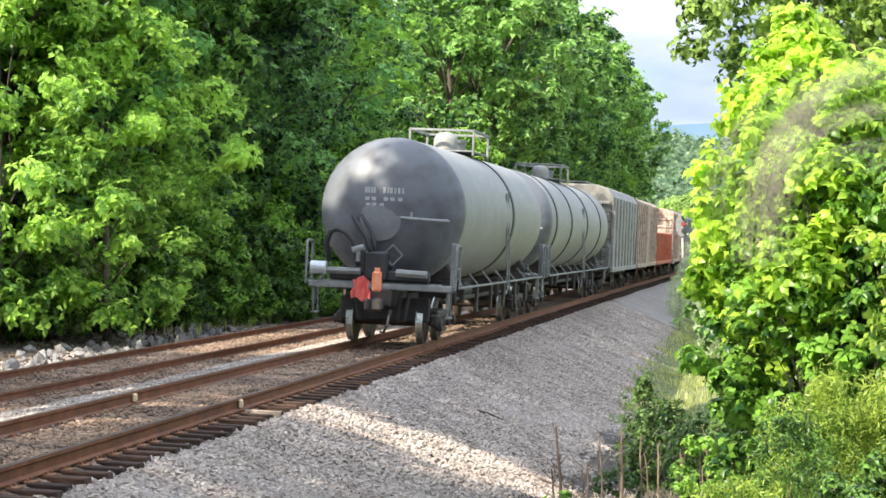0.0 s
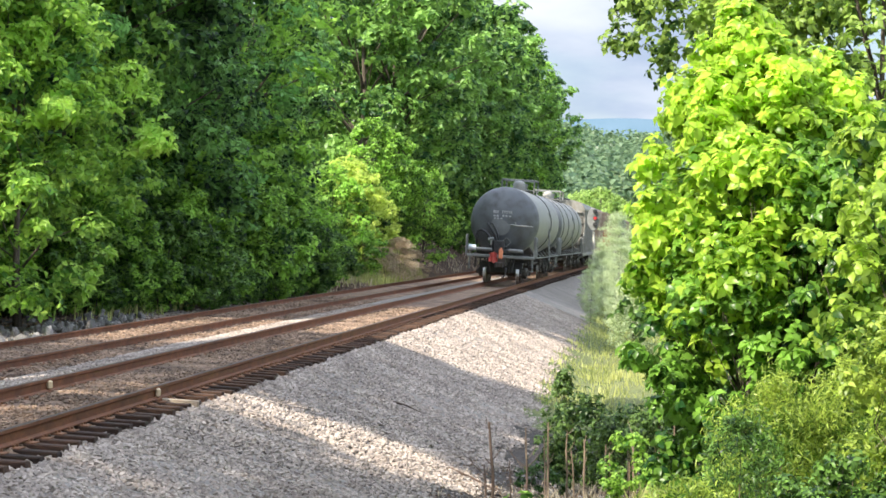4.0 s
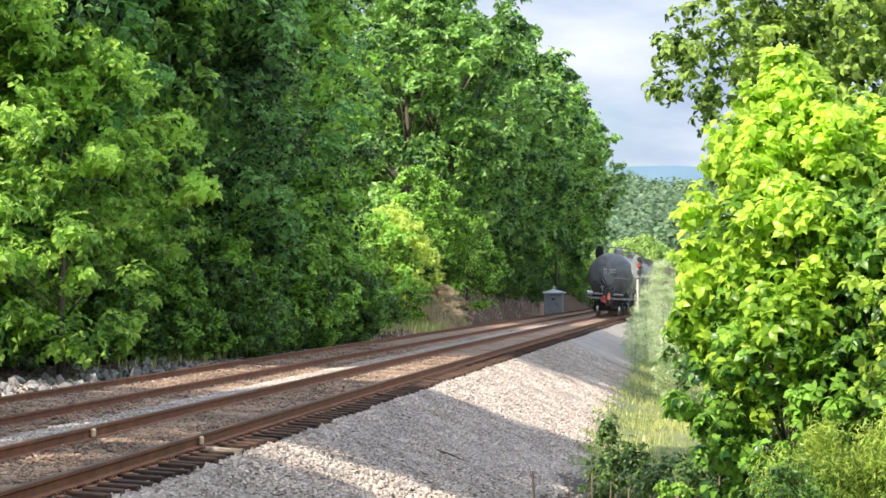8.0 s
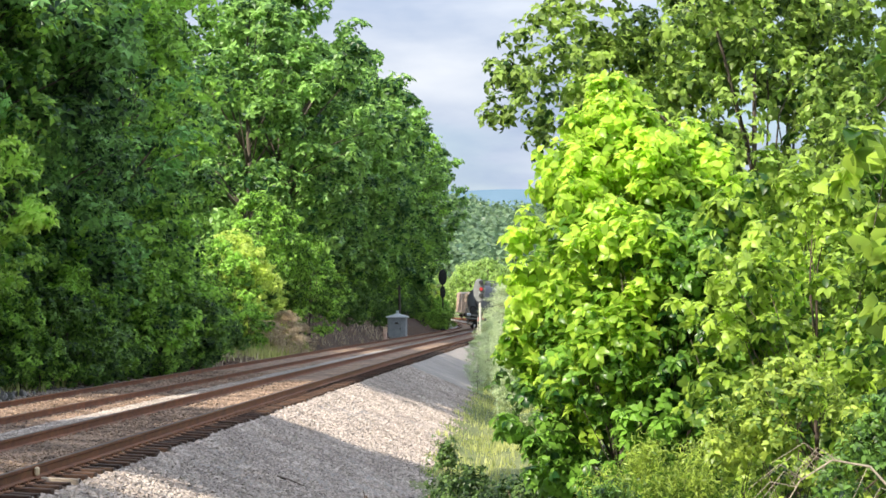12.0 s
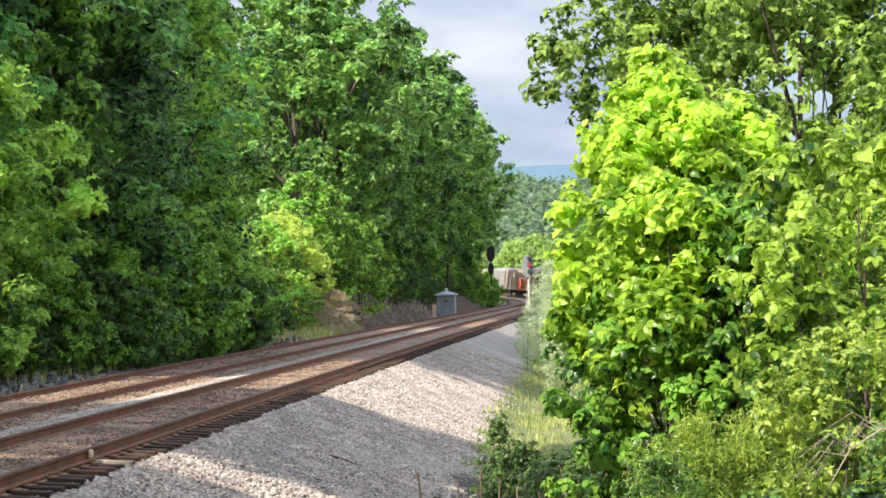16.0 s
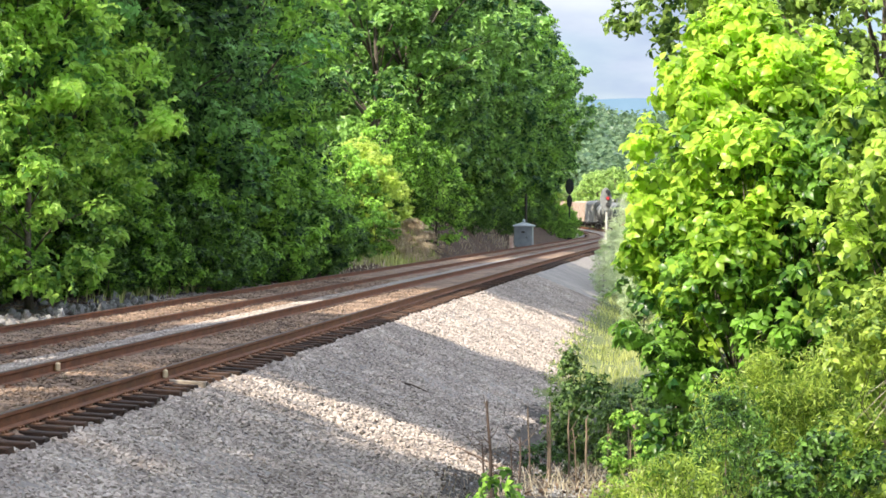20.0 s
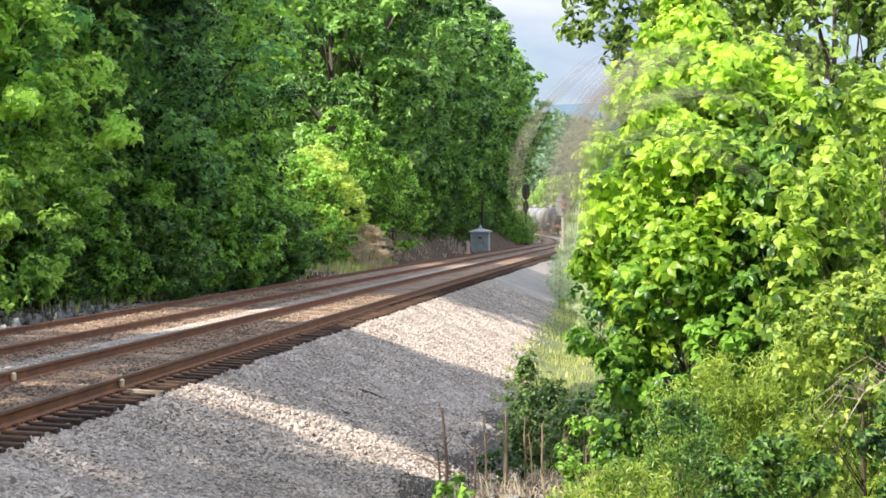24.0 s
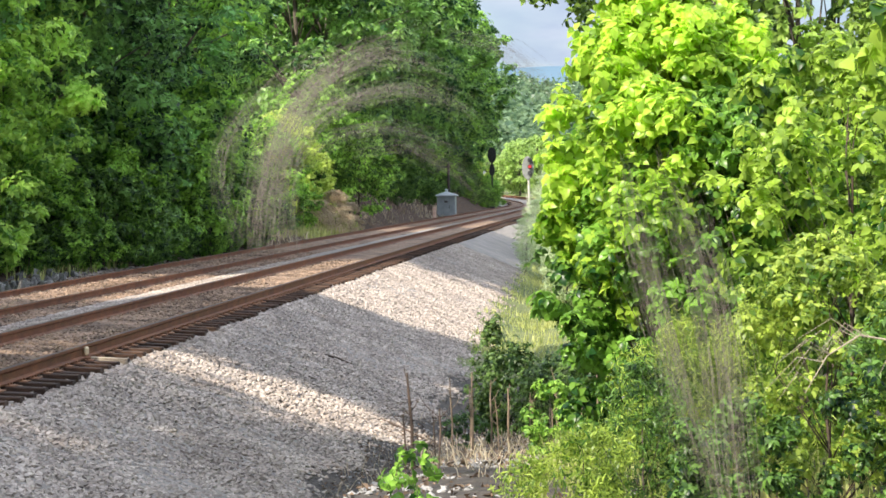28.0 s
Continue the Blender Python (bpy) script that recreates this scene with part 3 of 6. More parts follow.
# ---- plants ----
def leaf_mesh(name, centres, normals, size, material, rng, long=1.5, fold=0.18, oval=False, ways=None):
    """Many leaves, each folded along its middle: kites far off, ovals with a tip close by. ways: where each one points from its twig."""
    n = len(centres)
    normals = normals / np.linalg.norm(normals, axis=1, keepdims=True)
    d = rng.normal(size=(n, 3)) if ways is None else ways.copy()
    if oval and ways is None:
        d[:, 2] -= 0.9      # close by the leaves hang
    d -= normals * (d * normals).sum(1, keepdims=True)
    d /= np.linalg.norm(d, axis=1, keepdims=True)
    w = np.cross(normals, d)
    ln = (size * rng.uniform(0.7, 1.3, n))[:, None]
    wd = ln / long
    if ways is not None:
        centres = centres + d * ln * 0.55
    if not oval:
        v = np.empty((n, 4, 3))
        v[:, 0] = centres - d * ln * 0.5
        v[:, 1] = centres + w * wd * 0.5 + normals * wd * fold - d * ln * 0.05
        v[:, 2] = centres + d * ln * 0.5 - normals * ln * 0.12
        v[:, 3] = centres - w * wd * 0.5 + normals * wd * fold - d * ln * 0.05
        return mesh_of(name, v.reshape(-1, 3), np.arange(4 * n).reshape(n, 4), [material])
    v = np.empty((n, 8, 3))
    v[:, 0] = centres - d * ln * 0.5
    v[:, 1] = centres - d * ln * 0.02 + normals * ln * 0.03
    v[:, 2] = centres + d * ln * 0.5 - normals * ln * 0.2
    for k, sgn in ((3, 1), (6, -1)):
        v[:, k] = centres + sgn * w * wd * 0.40 + normals * wd * fold - d * ln * 0.3
        v[:, k + 1 if sgn > 0 else 7] = centres + sgn * w * wd * 0.47 + normals * wd * fold + d * ln * 0.08
    v[:, 5] = centres + d * ln * 0.3 - normals * ln * 0.05
    i = 8 * np.arange(n)[:, None]
    f = np.concatenate([i + np.array([[0, 3, 4, 1]]), i + np.array([[1, 4, 2, 5]]), i + np.array([[0, 1, 7, 6]]), i + np.array([[1, 5, 2, 7]])])
    return mesh_of(name, v.reshape(-1, 3), f, [material], True)


def boughs(rng, clumps, per, flat=0.6, up=0.9, out=0.5):
    """Leaf places and normals for clumps given as rows x, y, z, radius."""
    c = np.repeat(clumps[:, :3], per, 0)
    r = np.repeat(clumps[:, 3], per)
    d = rng.normal(size=(len(c), 3))
    d /= np.linalg.norm(d, axis=1, keepdims=True)
    rad = rng.random(len(c)) ** 0.45
    off = d * (rad * r)[:, None]
    off[:, 2] *= flat
    nrm = d * out + np.array([0, 0, up]) + rng.normal(size=d.shape) * 0.55
    return c + off, nrm


def sprays(rng, clumps, per, each=6, flat=0.6, up=0.6, droop=0.15):
    """Leaves in whorls at the twigs' ends: bases, normals and ways, each whorl turned outwards and hanging a little."""
    k = max(1, per // each)
    c = np.repeat(clumps[:, :3], k, 0)
    r = np.repeat(clumps[:, 3], k)
    m = len(c)
    d = rng.normal(size=(m, 3))
    d /= np.linalg.norm(d, axis=1, keepdims=True)
    off = d * (rng.random(m) ** 0.4 * r)[:, None]
    off[:, 2] *= flat
    axis = d * 0.7 + np.array([0, 0, up]) + rng.normal(size=d.shape) * 0.28
    axis /= np.linalg.norm(axis, axis=1, keepdims=True)
    side = np.cross(axis, rng.normal(size=axis.shape))
    side /= np.linalg.norm(side, axis=1, keepdims=True)
    other = np.cross(axis, side)
    a = np.repeat(rng.random(m) * 6.283, each) + np.tile(np.arange(each) * 6.283 / each, m) + rng.normal(size=m * each) * 0.3
    side, other, axis = (np.repeat(v, each, 0) for v in (side, other, axis))
    out = side * np.cos(a)[:, None] + other * np.sin(a)[:, None]
    tip = rng.uniform(-0.55, 0.3, m * each)[:, None]
    way = out * np.cos(tip) + axis * np.sin(tip) - np.array([0, 0, droop])
    nrm = axis * np.cos(tip) - out * np.sin(tip) + rng.normal(size=out.shape) * 0.16
    return np.repeat(c + off, each, 0), nrm, way


def crown_clumps(rng, n, height, spread, base, clump=(0.55, 1.15), lean=(0, 0), cone=0.0):
    """Clumps over an uneven egg-shaped crown, most of them near its outside."""
    u = rng.random(n) ** 0.9
    a = rng.random(n) * 2 * math.pi
    shape = np.sin(np.clip(u * 0.93 + 0.07, 0, 1) * math.pi) ** 0.55
    lobes = 1 + 0.25 * np.sin(a * 3 + 5 * u) + 0.2 * np.sin(a * 5 - 9 * u + 1)
    rad = spread * shape * lobes * (0.45 + 0.55 * rng.random(n) ** 0.4)
    rad = rad * (1 + cone * (0.45 - u))
    z = base + (height - base) * u
    r = rng.uniform(*clump, n)
    return np.stack([np.cos(a) * rad + lean[0] * u, np.sin(a) * rad + lean[1] * u, z, r], -1)


def woody(rng, height, radius, clumps, limbs, seg=7, split=False, thick=1.0):
    """A tapered, slightly crooked trunk with limbs that reach into the crown."""
    bm = bmesh.new()
    top = height * 0.86
    pts = [Vector((0, 0, -0.3))]
    for k in range(1, 7):
        pts.append(Vector((rng.normal() * 0.05 * height * 0.12, rng.normal() * 0.05 * height * 0.12, top * k / 6)))
    tube(bm, pts, [radius * (1.25 if k == 0 else (1 - 0.86 * k / 6)) for k in range(7)], seg)
    twigs = []
    pick = rng.choice(len(clumps), min(limbs, len(clumps)), replace=False)
    for i in pick:
        c = Vector(clumps[i, :3].tolist())
        z0 = min(max(c.z * 0.62 - 0.3, height * 0.1), top * 0.9)
        k = z0 / top * 6
        a = pts[int(k)].lerp(pts[min(int(k) + 1, 6)], k - int(k))
        mid = a.lerp(c, 0.5) + Vector((rng.normal() * 0.12, rng.normal() * 0.12, 0.08 * (c - a).length))
        r0 = radius * (0.2 + 0.22 * rng.random()) * thick
        if split:
            twigs.append(bmesh.new())
        tube(twigs[-1] if split else bm, [a, mid, c], [r0, r0 * 0.6, r0 * 0.2], 5)
    return bm, twigs


def make_tree(seed, height, spread, base, material, n=150, per=85, leaf=0.26, trunk=0.19, name="tree", label="", category="tree", group="", limbs=22, clump=(0.5, 1.0), bark=None, up=0.9, flat=0.6, long=1.5, lean=(0, 0), split=False, extra=(), cone=0.0, seg_limb=1.0):
    rng = np.random.default_rng(seed)
    root = thing(name, label, category, group)
    cl = crown_clumps(rng, n, height, spread, base, clump, lean, cone)
    if len(extra):
        cl = np.concatenate([cl, np.array(extra, dtype=float)])
    stem, twigs = woody(rng, height, trunk, cl, limbs, split=split, thick=seg_limb)
    tr = part("trunk", stem, bark or M_BARK, root, smooth=True)
    for b in twigs:
        part("branch", b, bark or M_BARK, tr, smooth=True)
    if long < 2.2:
        p, nr, ways = sprays(rng, cl, per, flat=flat, droop=0.3 if split else 0.15)
    else:
        (p, nr), ways = boughs(rng, cl, per, up=up, flat=flat), None
    part("crown", leaf_mesh("crown", p, nr, leaf, material, rng, long, oval=split, ways=ways), None, root)
    return root


def plant(master, places, seed, z_sink=0.0, first=True):
    """Puts the master at the first place and copies at the others; rows x, y, scale."""
    rng = random.Random(seed)
    done = []
    for i, (x, y, k) in enumerate(places):
        m = Matrix.Translation((x, y, ground_at(x, y) - z_sink)) @ Matrix.Rotation(rng.uniform(0, 6.28), 4, "Z") @ Matrix.Diagonal((k * rng.uniform(0.9, 1.12), k * rng.uniform(0.9, 1.12), k, 1))
        if i == 0 and first:
            master.matrix_basis = m
            done.append(master)
        else:
            ob = copy_thing(master, Matrix.Identity(4))
            ob.matrix_basis = m
            done.append(ob)
    return done


def at_line(rows):
    """Rows s, o, scale along the track to rows x, y, scale."""
    out = []
    for s, o, k in rows:
        x, y, z, th = line(s, o)
        out.append((float(x), float(y), k))
    return out


WOODS = "trees along the cutting"
rngp = random.Random(11)
masters = [
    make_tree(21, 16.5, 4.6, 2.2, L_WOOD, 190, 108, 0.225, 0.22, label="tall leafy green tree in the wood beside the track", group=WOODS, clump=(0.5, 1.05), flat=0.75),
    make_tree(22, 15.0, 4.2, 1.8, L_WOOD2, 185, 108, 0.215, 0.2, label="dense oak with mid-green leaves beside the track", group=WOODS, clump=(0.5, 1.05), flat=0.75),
    make_tree(23, 17.5, 4.9, 3.0, L_WOOD3, 185, 108, 0.235, 0.24, label="tall poplar with light green leaves beside the track", group=WOODS, clump=(0.5, 1.05), flat=0.75),
]
masters.append(make_tree(27, 16.5, 4.9, 2.6, L_BRIGHT, 200, 75, 0.36, 0.24, label="tall tree with light green leaves farther along the wood", group=WOODS))
spots = [[], [], [], []]
s = 52.5
k = 0
while s < 330:      # front row, overhanging the far track a little higher up
    o = float(np.interp(s, [50, 72, 80, 116, 130, 165, 185], [-13.0, -11.8, -12.6, -12.6, -11.4, -11.6, -12.8])) + rngp.uniform(-0.6, 0.8)
    if not 94 < s < 119:
        spots[(k * 2 + (k // 3)) % 3 if s < 112 or k % 4 == 0 else 3].append((s, o, rngp.uniform(0.9, 1.08) * float(np.interp(s, [80, 90, 150, 190, 240, 260], [1.2, 1.16, 1.22, 1.38, 1.32, 1.0]))))
    s += rngp.uniform(4.6, 6.2) * (1 + max(0, s - 120) / 220)
    k += 1
s = 44.0
while s < 330:      # second row closes the gaps
    if 94 < s < 121:
        s = 121.0
    spots[k % 3].append((s, (-17.0 if 60 < s < 94 else -24) + rngp.uniform(-1.2, 1.2), rngp.uniform(0.9, 1.12)))
    s += rngp.uniform(6.5, 9.0) * (1 + max(0, s - 120) / 200)
    k += 1
for i, mt in enumerate(masters):
    plant(mt, at_line(spots[i]), 40 + i)

SHRUBS = "undergrowth at the foot of the wood"
shrubs = [
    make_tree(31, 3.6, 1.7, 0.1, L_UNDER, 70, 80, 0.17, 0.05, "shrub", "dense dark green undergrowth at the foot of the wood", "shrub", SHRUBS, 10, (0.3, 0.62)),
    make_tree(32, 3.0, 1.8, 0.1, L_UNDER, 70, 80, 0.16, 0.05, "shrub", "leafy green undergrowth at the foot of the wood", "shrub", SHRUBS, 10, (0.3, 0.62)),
    make_tree(33, 4.6, 1.9, 0.3, L_WOOD3, 80, 80, 0.19, 0.06, "shrub", "young light green saplings at the edge of the wood", "shrub", SHRUBS, 10, (0.32, 0.68)),
]
spots = [[], [], []]
s, k = 44.0, 0
while s < 91:
    edge = np.interp(s, [40, 56, 66, 80], [-13.2, -11.4, -9.0, -8.9])
    spots[k % 3].append((s, edge + rngp.uniform(-0.5, 0.4), rngp.uniform(0.8, 1.15)))
    spots[(k + 1) % 3].append((s + 0.8, edge - 2.0 + rngp.uniform(-0.5, 0.5), rngp.uniform(1.0, 1.4)))
    spots[(k + 2) % 3].append((s + 0.4, edge + 1.0 + rngp.uniform(-0.4, 0.3), rngp.uniform(0.3, 0.5)))
    s += rngp.uniform(1.7, 2.5)
    k += 1
while s < 300:      # thinner on the bare bank
    spots[k % 3].append((s, -11.0 + rngp.uniform(-0.8, 0.6), rngp.uniform(0.8, 1.2)))
    spots[(k + 1) % 3].append((s + 1.5, -9.3 + rngp.uniform(-0.7, 0.7), rngp.uniform(0.35, 0.6)))
    spots[k % 2].append((s + 0.7, -9.9 + rngp.uniform(-0.5, 0.5), rngp.uniform(0.55, 0.8)))
    s += rngp.uniform(3.2, 5.5)
    k += 1
for i, mt in enumerate(shrubs):
    plant(mt, at_line(spots[i]), 50 + i)


# ---- train ----
def wheelset():
    bm = bmesh.new()
    lathe(bm, [(-0.80, 0.0), (-0.80, 0.10), (-0.79, 0.14), (-0.74, 0.18), (-0.745, 0.40), (-0.82, 0.42), (-0.82, 0.455), (-0.70, 0.46), (-0.685, 0.48), (-0.67, 0.47), (-0.675, 0.40), (-0.71, 0.18), (-0.69, 0.11), (-0.6, 0.09),
               (0.6, 0.09), (0.69, 0.11), (0.71, 0.18), (0.675, 0.40), (0.67, 0.47), (0.685, 0.48), (0.70, 0.46), (0.82, 0.455), (0.82, 0.42), (0.745, 0.40), (0.74, 0.18), (0.79, 0.14), (0.80, 0.10), (0.80, 0.0)], 28, "X")
    me = bpy.data.meshes.new("wheelset")
    bm.to_mesh(me)
    bm.free()
    me.materials.append(M_WHEEL)
    me.materials.append(M_TREAD)
    for p in me.polygons:
        c = p.center
        if 0.44 < math.hypot(c.y, c.z) < 0.475 and abs(c.x) > 0.66:
            p.material_index = 1
    return me


WHEELSET = wheelset()


def truck(root, y):
    """A two-axle truck: side frames with springs, a bolster and two wheelsets."""
    out = []
    for side in (-1, 1):
        bm = bmesh.new()
        x = side * 1.0
        box(bm, (x, y, 0.62), (0.12, 1.5, 0.16), 0.03)
        for e in (-1, 1):
            box(bm, (x, y + e * 0.62, 0.5), (0.13, 0.5, 0.14), 0.03, Matrix.Rotation(radians(-28 * e), 4, "X"))
            box(bm, (x, y + e * 0.9, 0.5), (0.2, 0.26, 0.26), 0.04)
            rod(bm, (x + side * 0.1, y + e * 0.9, 0.46), (x + side * 0.16, y + e * 0.9, 0.46), 0.1, 10)
        box(bm, (x, y, 0.3), (0.16, 0.62, 0.1), 0.02)
        for k in (-0.18, 0, 0.18):
            rod(bm, (x, y + k, 0.34), (x, y + k, 0.56), 0.07, 8)
        part("side_frame", bm, M_STEEL, root)
    bm = bmesh.new()
    box(bm, (0, y, 0.62), (2.1, 0.4, 0.2), 0.04)
    rod(bm, (0, y, 0.7), (0, y, 0.92), 0.22, 12)
    for e in (-0.45, 0.45):
        box(bm, (0, y + e, 0.42), (1.5, 0.1, 0.16), 0.02)
    part("bolster", bm, M_STEEL, root)
    for e in (-0.9, 0.9):
        w = part("wheelset", WHEELSET, None, root, "grimy wheelset with bright treads")
        w.matrix_basis = Matrix.Translation((0, y + e, 0.46))
        out.append(w)
    return out


def coupler(root, y, way):
    bm = bmesh.new()
    box(bm, (0, y + way * -0.3, 0.84), (0.18, 0.7, 0.2), 0.03)
    box(bm, (0.03, y + way * 0.12, 0.84), (0.3, 0.24, 0.28), 0.05)
    box(bm, (-0.13, y + way * 0.26, 0.84), (0.1, 0.2, 0.26), 0.04)
    box(bm, (0.14, y + way * 0.24, 0.84), (0.12, 0.12, 0.24), 0.04)
    part("coupler", bm, M_STEEL, root)


def air_hose(root, y, way):
    bm = bmesh.new()
    tube(bm, [(0.3, y - way * 0.1, 0.72), (0.32, y + way * 0.12, 0.62), (0.3, y + way * 0.2, 0.42), (0.22, y + way * 0.2, 0.28), (0.15, y + way * 0.18, 0.3)], 0.03, 7)
    part("air_hose", bm, M_HOSE, root)


def tank_car(length, body, bands, dark_end, label, marker):
    """A tank car, its middle at the origin, its rear end towards -y."""
    root = thing("tank_car", label, "tank car", "cars of the train")
    half, r, zc = length / 2, 1.56, 2.79
    tl = half - 0.75
    head = [(0.0, 0.0)] + [(0.82 * (1 - math.cos(a)), r * math.sin(a)) for a in [math.radians(v) for v in (9, 18, 28, 38, 48, 58, 68, 79, 90)]]
    bm = bmesh.new()
    prof = [(-tl + a, b) for a, b in head] + [(-tl + 0.82 + (2 * tl - 1.64) * k / 12, r) for k in range(1, 12)] + [(tl - a, b) for a, b in reversed(head)]
    lathe(bm, prof, 56)
    bmesh.ops.translate(bm, verts=bm.verts, vec=(0, 0, zc))
    me = bpy.data.meshes.new("tank")
    bm.to_mesh(me)
    bm.free()
    me.materials.append(body)
    me.materials.append(M_TANK)
    for p in me.polygons:
        p.use_smooth = True
        if abs(p.center.y) > tl - 0.84:
            p.material_index = 1
    part("tank", me, None, root, dark_end)
    for y in bands:
        bm = bmesh.new()
        lathe(bm, [(y - 0.15, r + 0.003), (y - 0.15, r + 0.026), (y + 0.15, r + 0.026), (y + 0.15, r + 0.003)], 56)
        bmesh.ops.translate(bm, verts=bm.verts, vec=(0, 0, zc))
        part("tank_band", bm, M_BAND, root, smooth=False)
    ty = half - 2.35
    for e in (-1, 1):     # stub sills, bolsters over the trucks and saddles
        bm = bmesh.new()
        box(bm, (0, e * (half - 1.9), 0.98), (0.55, 3.4, 0.38), 0.03)
        box(bm, (0, e * ty, 1.2), (2.5, 0.45, 0.3), 0.04)
        for sx in (-1, 1):
            box(bm, (sx * 0.95, e * ty, 1.5), (0.5, 0.35, 0.5), 0.05, Matrix.Rotation(radians(-35 * sx), 4, "Y"))
        part("stub_sill", bm, M_STEEL, root)
    for e in (-1, 1):
        bm = bmesh.new()      # deck across the end
        ye = e * (half - 0.42)
        box(bm, (0, ye, 1.2), (3.02, 0.16, 0.13), 0.02)
        box(bm, (0, ye - e * 0.35, 1.26), (2.4, 0.5, 0.04), 0.01)
        for sx in (-1, 1):
            box(bm, (sx * 1.42, ye - e * 0.1, 0.98), (0.07, 0.1, 0.45), 0.02)
            box(bm, (sx * 1.42, ye - e * 0.3, 0.6), (0.1, 0.42, 0.035), 0.01)
            rod(bm, (sx * 1.42, ye - e * 0.1, 1.0), (sx * 1.42, ye - e * 0.1, 0.6), 0.018, 6)
            rod(bm, (sx * 1.42, ye - e * 0.5, 1.1), (sx * 1.42, ye - e * 0.5, 0.6), 0.018, 6)
        part("end_platform", bm, M_GREYSTEEL, root)
        for sx in (-1, 1):
            bm = bmesh.new()      # grab hoops at the corners
            x = sx * 1.58
            tube(bm, [(x, ye, 1.2), (x, ye, 2.02), (x, ye - e * 0.04, 2.1), (x, ye - e * 0.46, 2.1), (x, ye - e * 0.52, 2.04), (x, ye - e * 0.52, 1.2)], 0.028, 6)
            rod(bm, (x, ye, 1.62), (x, ye - e * 0.5, 1.62), 0.02, 6)
            rod(bm, (x - sx * 0.3, ye - e * 0.05, 1.25), (x, ye - e * 0.05, 1.25), 0.025, 6)
            if sx > 0:
                box(bm, (1.5, ye - e * 0.2, 1.66), (0.13, 0.05, 1.0), 0.02)
            part("corner_handrail", bm, M_GREYSTEEL, root)
        bm = bmesh.new()      # bar across the head
        yh = e * (tl + 0.1)
        rod(bm, (0.33, yh, 2.64), (1.36, yh, 2.6), 0.035, 8)
        for xx in (0.5, 1.25):
            dep = 0.82 * (1 - math.sqrt(1 - (xx ** 2 + 0.04) / r ** 2))
            rod(bm, (xx, yh, 2.63), (xx, e * (tl - dep), 2.63), 0.026, 6)
        box(bm, (0.55, yh, 2.7), (0.05, 0.05, 0.14), 0.01)
        part("head_grab_bar", bm, M_GREYSTEEL, root)
        bm = bmesh.new()      # pale scuffed disc at the middle of the head
        lathe(bm, [(e * (tl + 0.012 - 0.82 * (1 - math.sqrt(1 - (q / r) ** 2))), q) for q in (0.0, 0.15, 0.3, 0.44)], 24)
        bmesh.ops.translate(bm, verts=bm.verts, vec=(-0.12, 0, 2.58))
        part("scuffed_disc", bm, M_SCUFF, root, "pale scuffed round patch", smooth=True)
        bm = bmesh.new()
        yp = e * (tl + 0.12)
        box(bm, (0.2, yp, 1.86), (0.3, 0.03, 0.3), 0.01, Matrix.Rotation(radians(45), 4, "Y"))
        box(bm, (0.2, yp - e * 0.1, 1.6), (0.06, 0.2, 0.5), 0.01)
        hold = part("placard_holder", bm, M_BAND, root, "dark diamond placard holder")
        bm = bmesh.new()
        for k in range(4):
            a = radians(90 * k + 45)
            box(bm, (0.2 + 0.15 * math.cos(a), yp + e * 0.02, 1.86 + 0.15 * math.sin(a)), (0.3, 0.02, 0.03), 0.0, Matrix.Rotation(-a + radians(90), 4, "Y"))
        part("rim", bm, M_GREYSTEEL, hold, "pale rim of the placard holder")
        bm = bmesh.new()      # draft gear and brake levers under the head
        box(bm, (-0.12, e * (half - 0.5), 1.62), (0.5, 0.3, 0.62), 0.05)
        box(bm, (0.55, e * (half - 0.62), 1.42), (0.9, 0.3, 0.22), 0.04)
        box(bm, (-0.75, e * (half - 0.62), 1.4), (0.7, 0.3, 0.2), 0.04)
        for xx in (-0.55, 0.45, 0.62):
            rod(bm, (xx, e * (half - 0.45), 1.1), (xx * 0.8, e * (half - 0.6), 0.5), 0.04, 6)
        box(bm, (0, e * (half - 1.1), 0.72), (1.9, 0.12, 0.5), 0.03)
        part("draft_gear", bm, M_HOSE, root, "black grimy draft gear")
        coupler(root, e * half, e)
        air_hose(root, e * half, e)
        rows = [(3.2, 0.12, 0.05, (-0.46, -0.40, -0.33, -0.27, -0.06, 0.02, 0.09, 0.17, 0.25, 0.33)), (3.02, 0.07, 0.09, (-0.42, -0.28, -0.02, 0.12, 0.28)), (2.9, 0.05, 0.08, (-0.4, -0.27, -0.1))]
        for zz, hh, ww, xs in rows:      # stencilled marks, bars of their size
            for xx in xs:
                bm = bmesh.new()
                dep = 0.82 * (1 - math.sqrt(1 - (xx ** 2 + (zz - zc) ** 2) / r ** 2))
                box(bm, (xx, e * (tl - dep + 0.008), zz), (ww, 0.02, hh), 0.0, Matrix.Rotation(radians(-e * 9), 4, "X"))
                part("stencil_bar", bm, M_WHITE, root, "white stencilled bar")
    for sx in (-1, 1):
        bm = bmesh.new()      # side rail along the whole car
        x = sx * 1.58
        rod(bm, (x, -half + 0.9, 1.22), (x, half - 0.9, 1.22), 0.026, 6)
        k = -half + 1.6
        while k < half - 1.4:
            rod(bm, (x, k, 1.22), (x - sx * 0.25, k, 1.5), 0.02, 6)
            k += 2.2
        part("side_handrail", bm, M_GREYSTEEL, root)
        for k in range(5):      # dark brackets that hang under the rail
            bm = bmesh.new()
            box(bm, (x - sx * 0.08, (k - 2) * 2.3, 0.92), (0.06, 0.22, 0.6), 0.01)
            part("rail_bracket", bm, M_STEEL, root)
        bm = bmesh.new()      # ladder at the middle
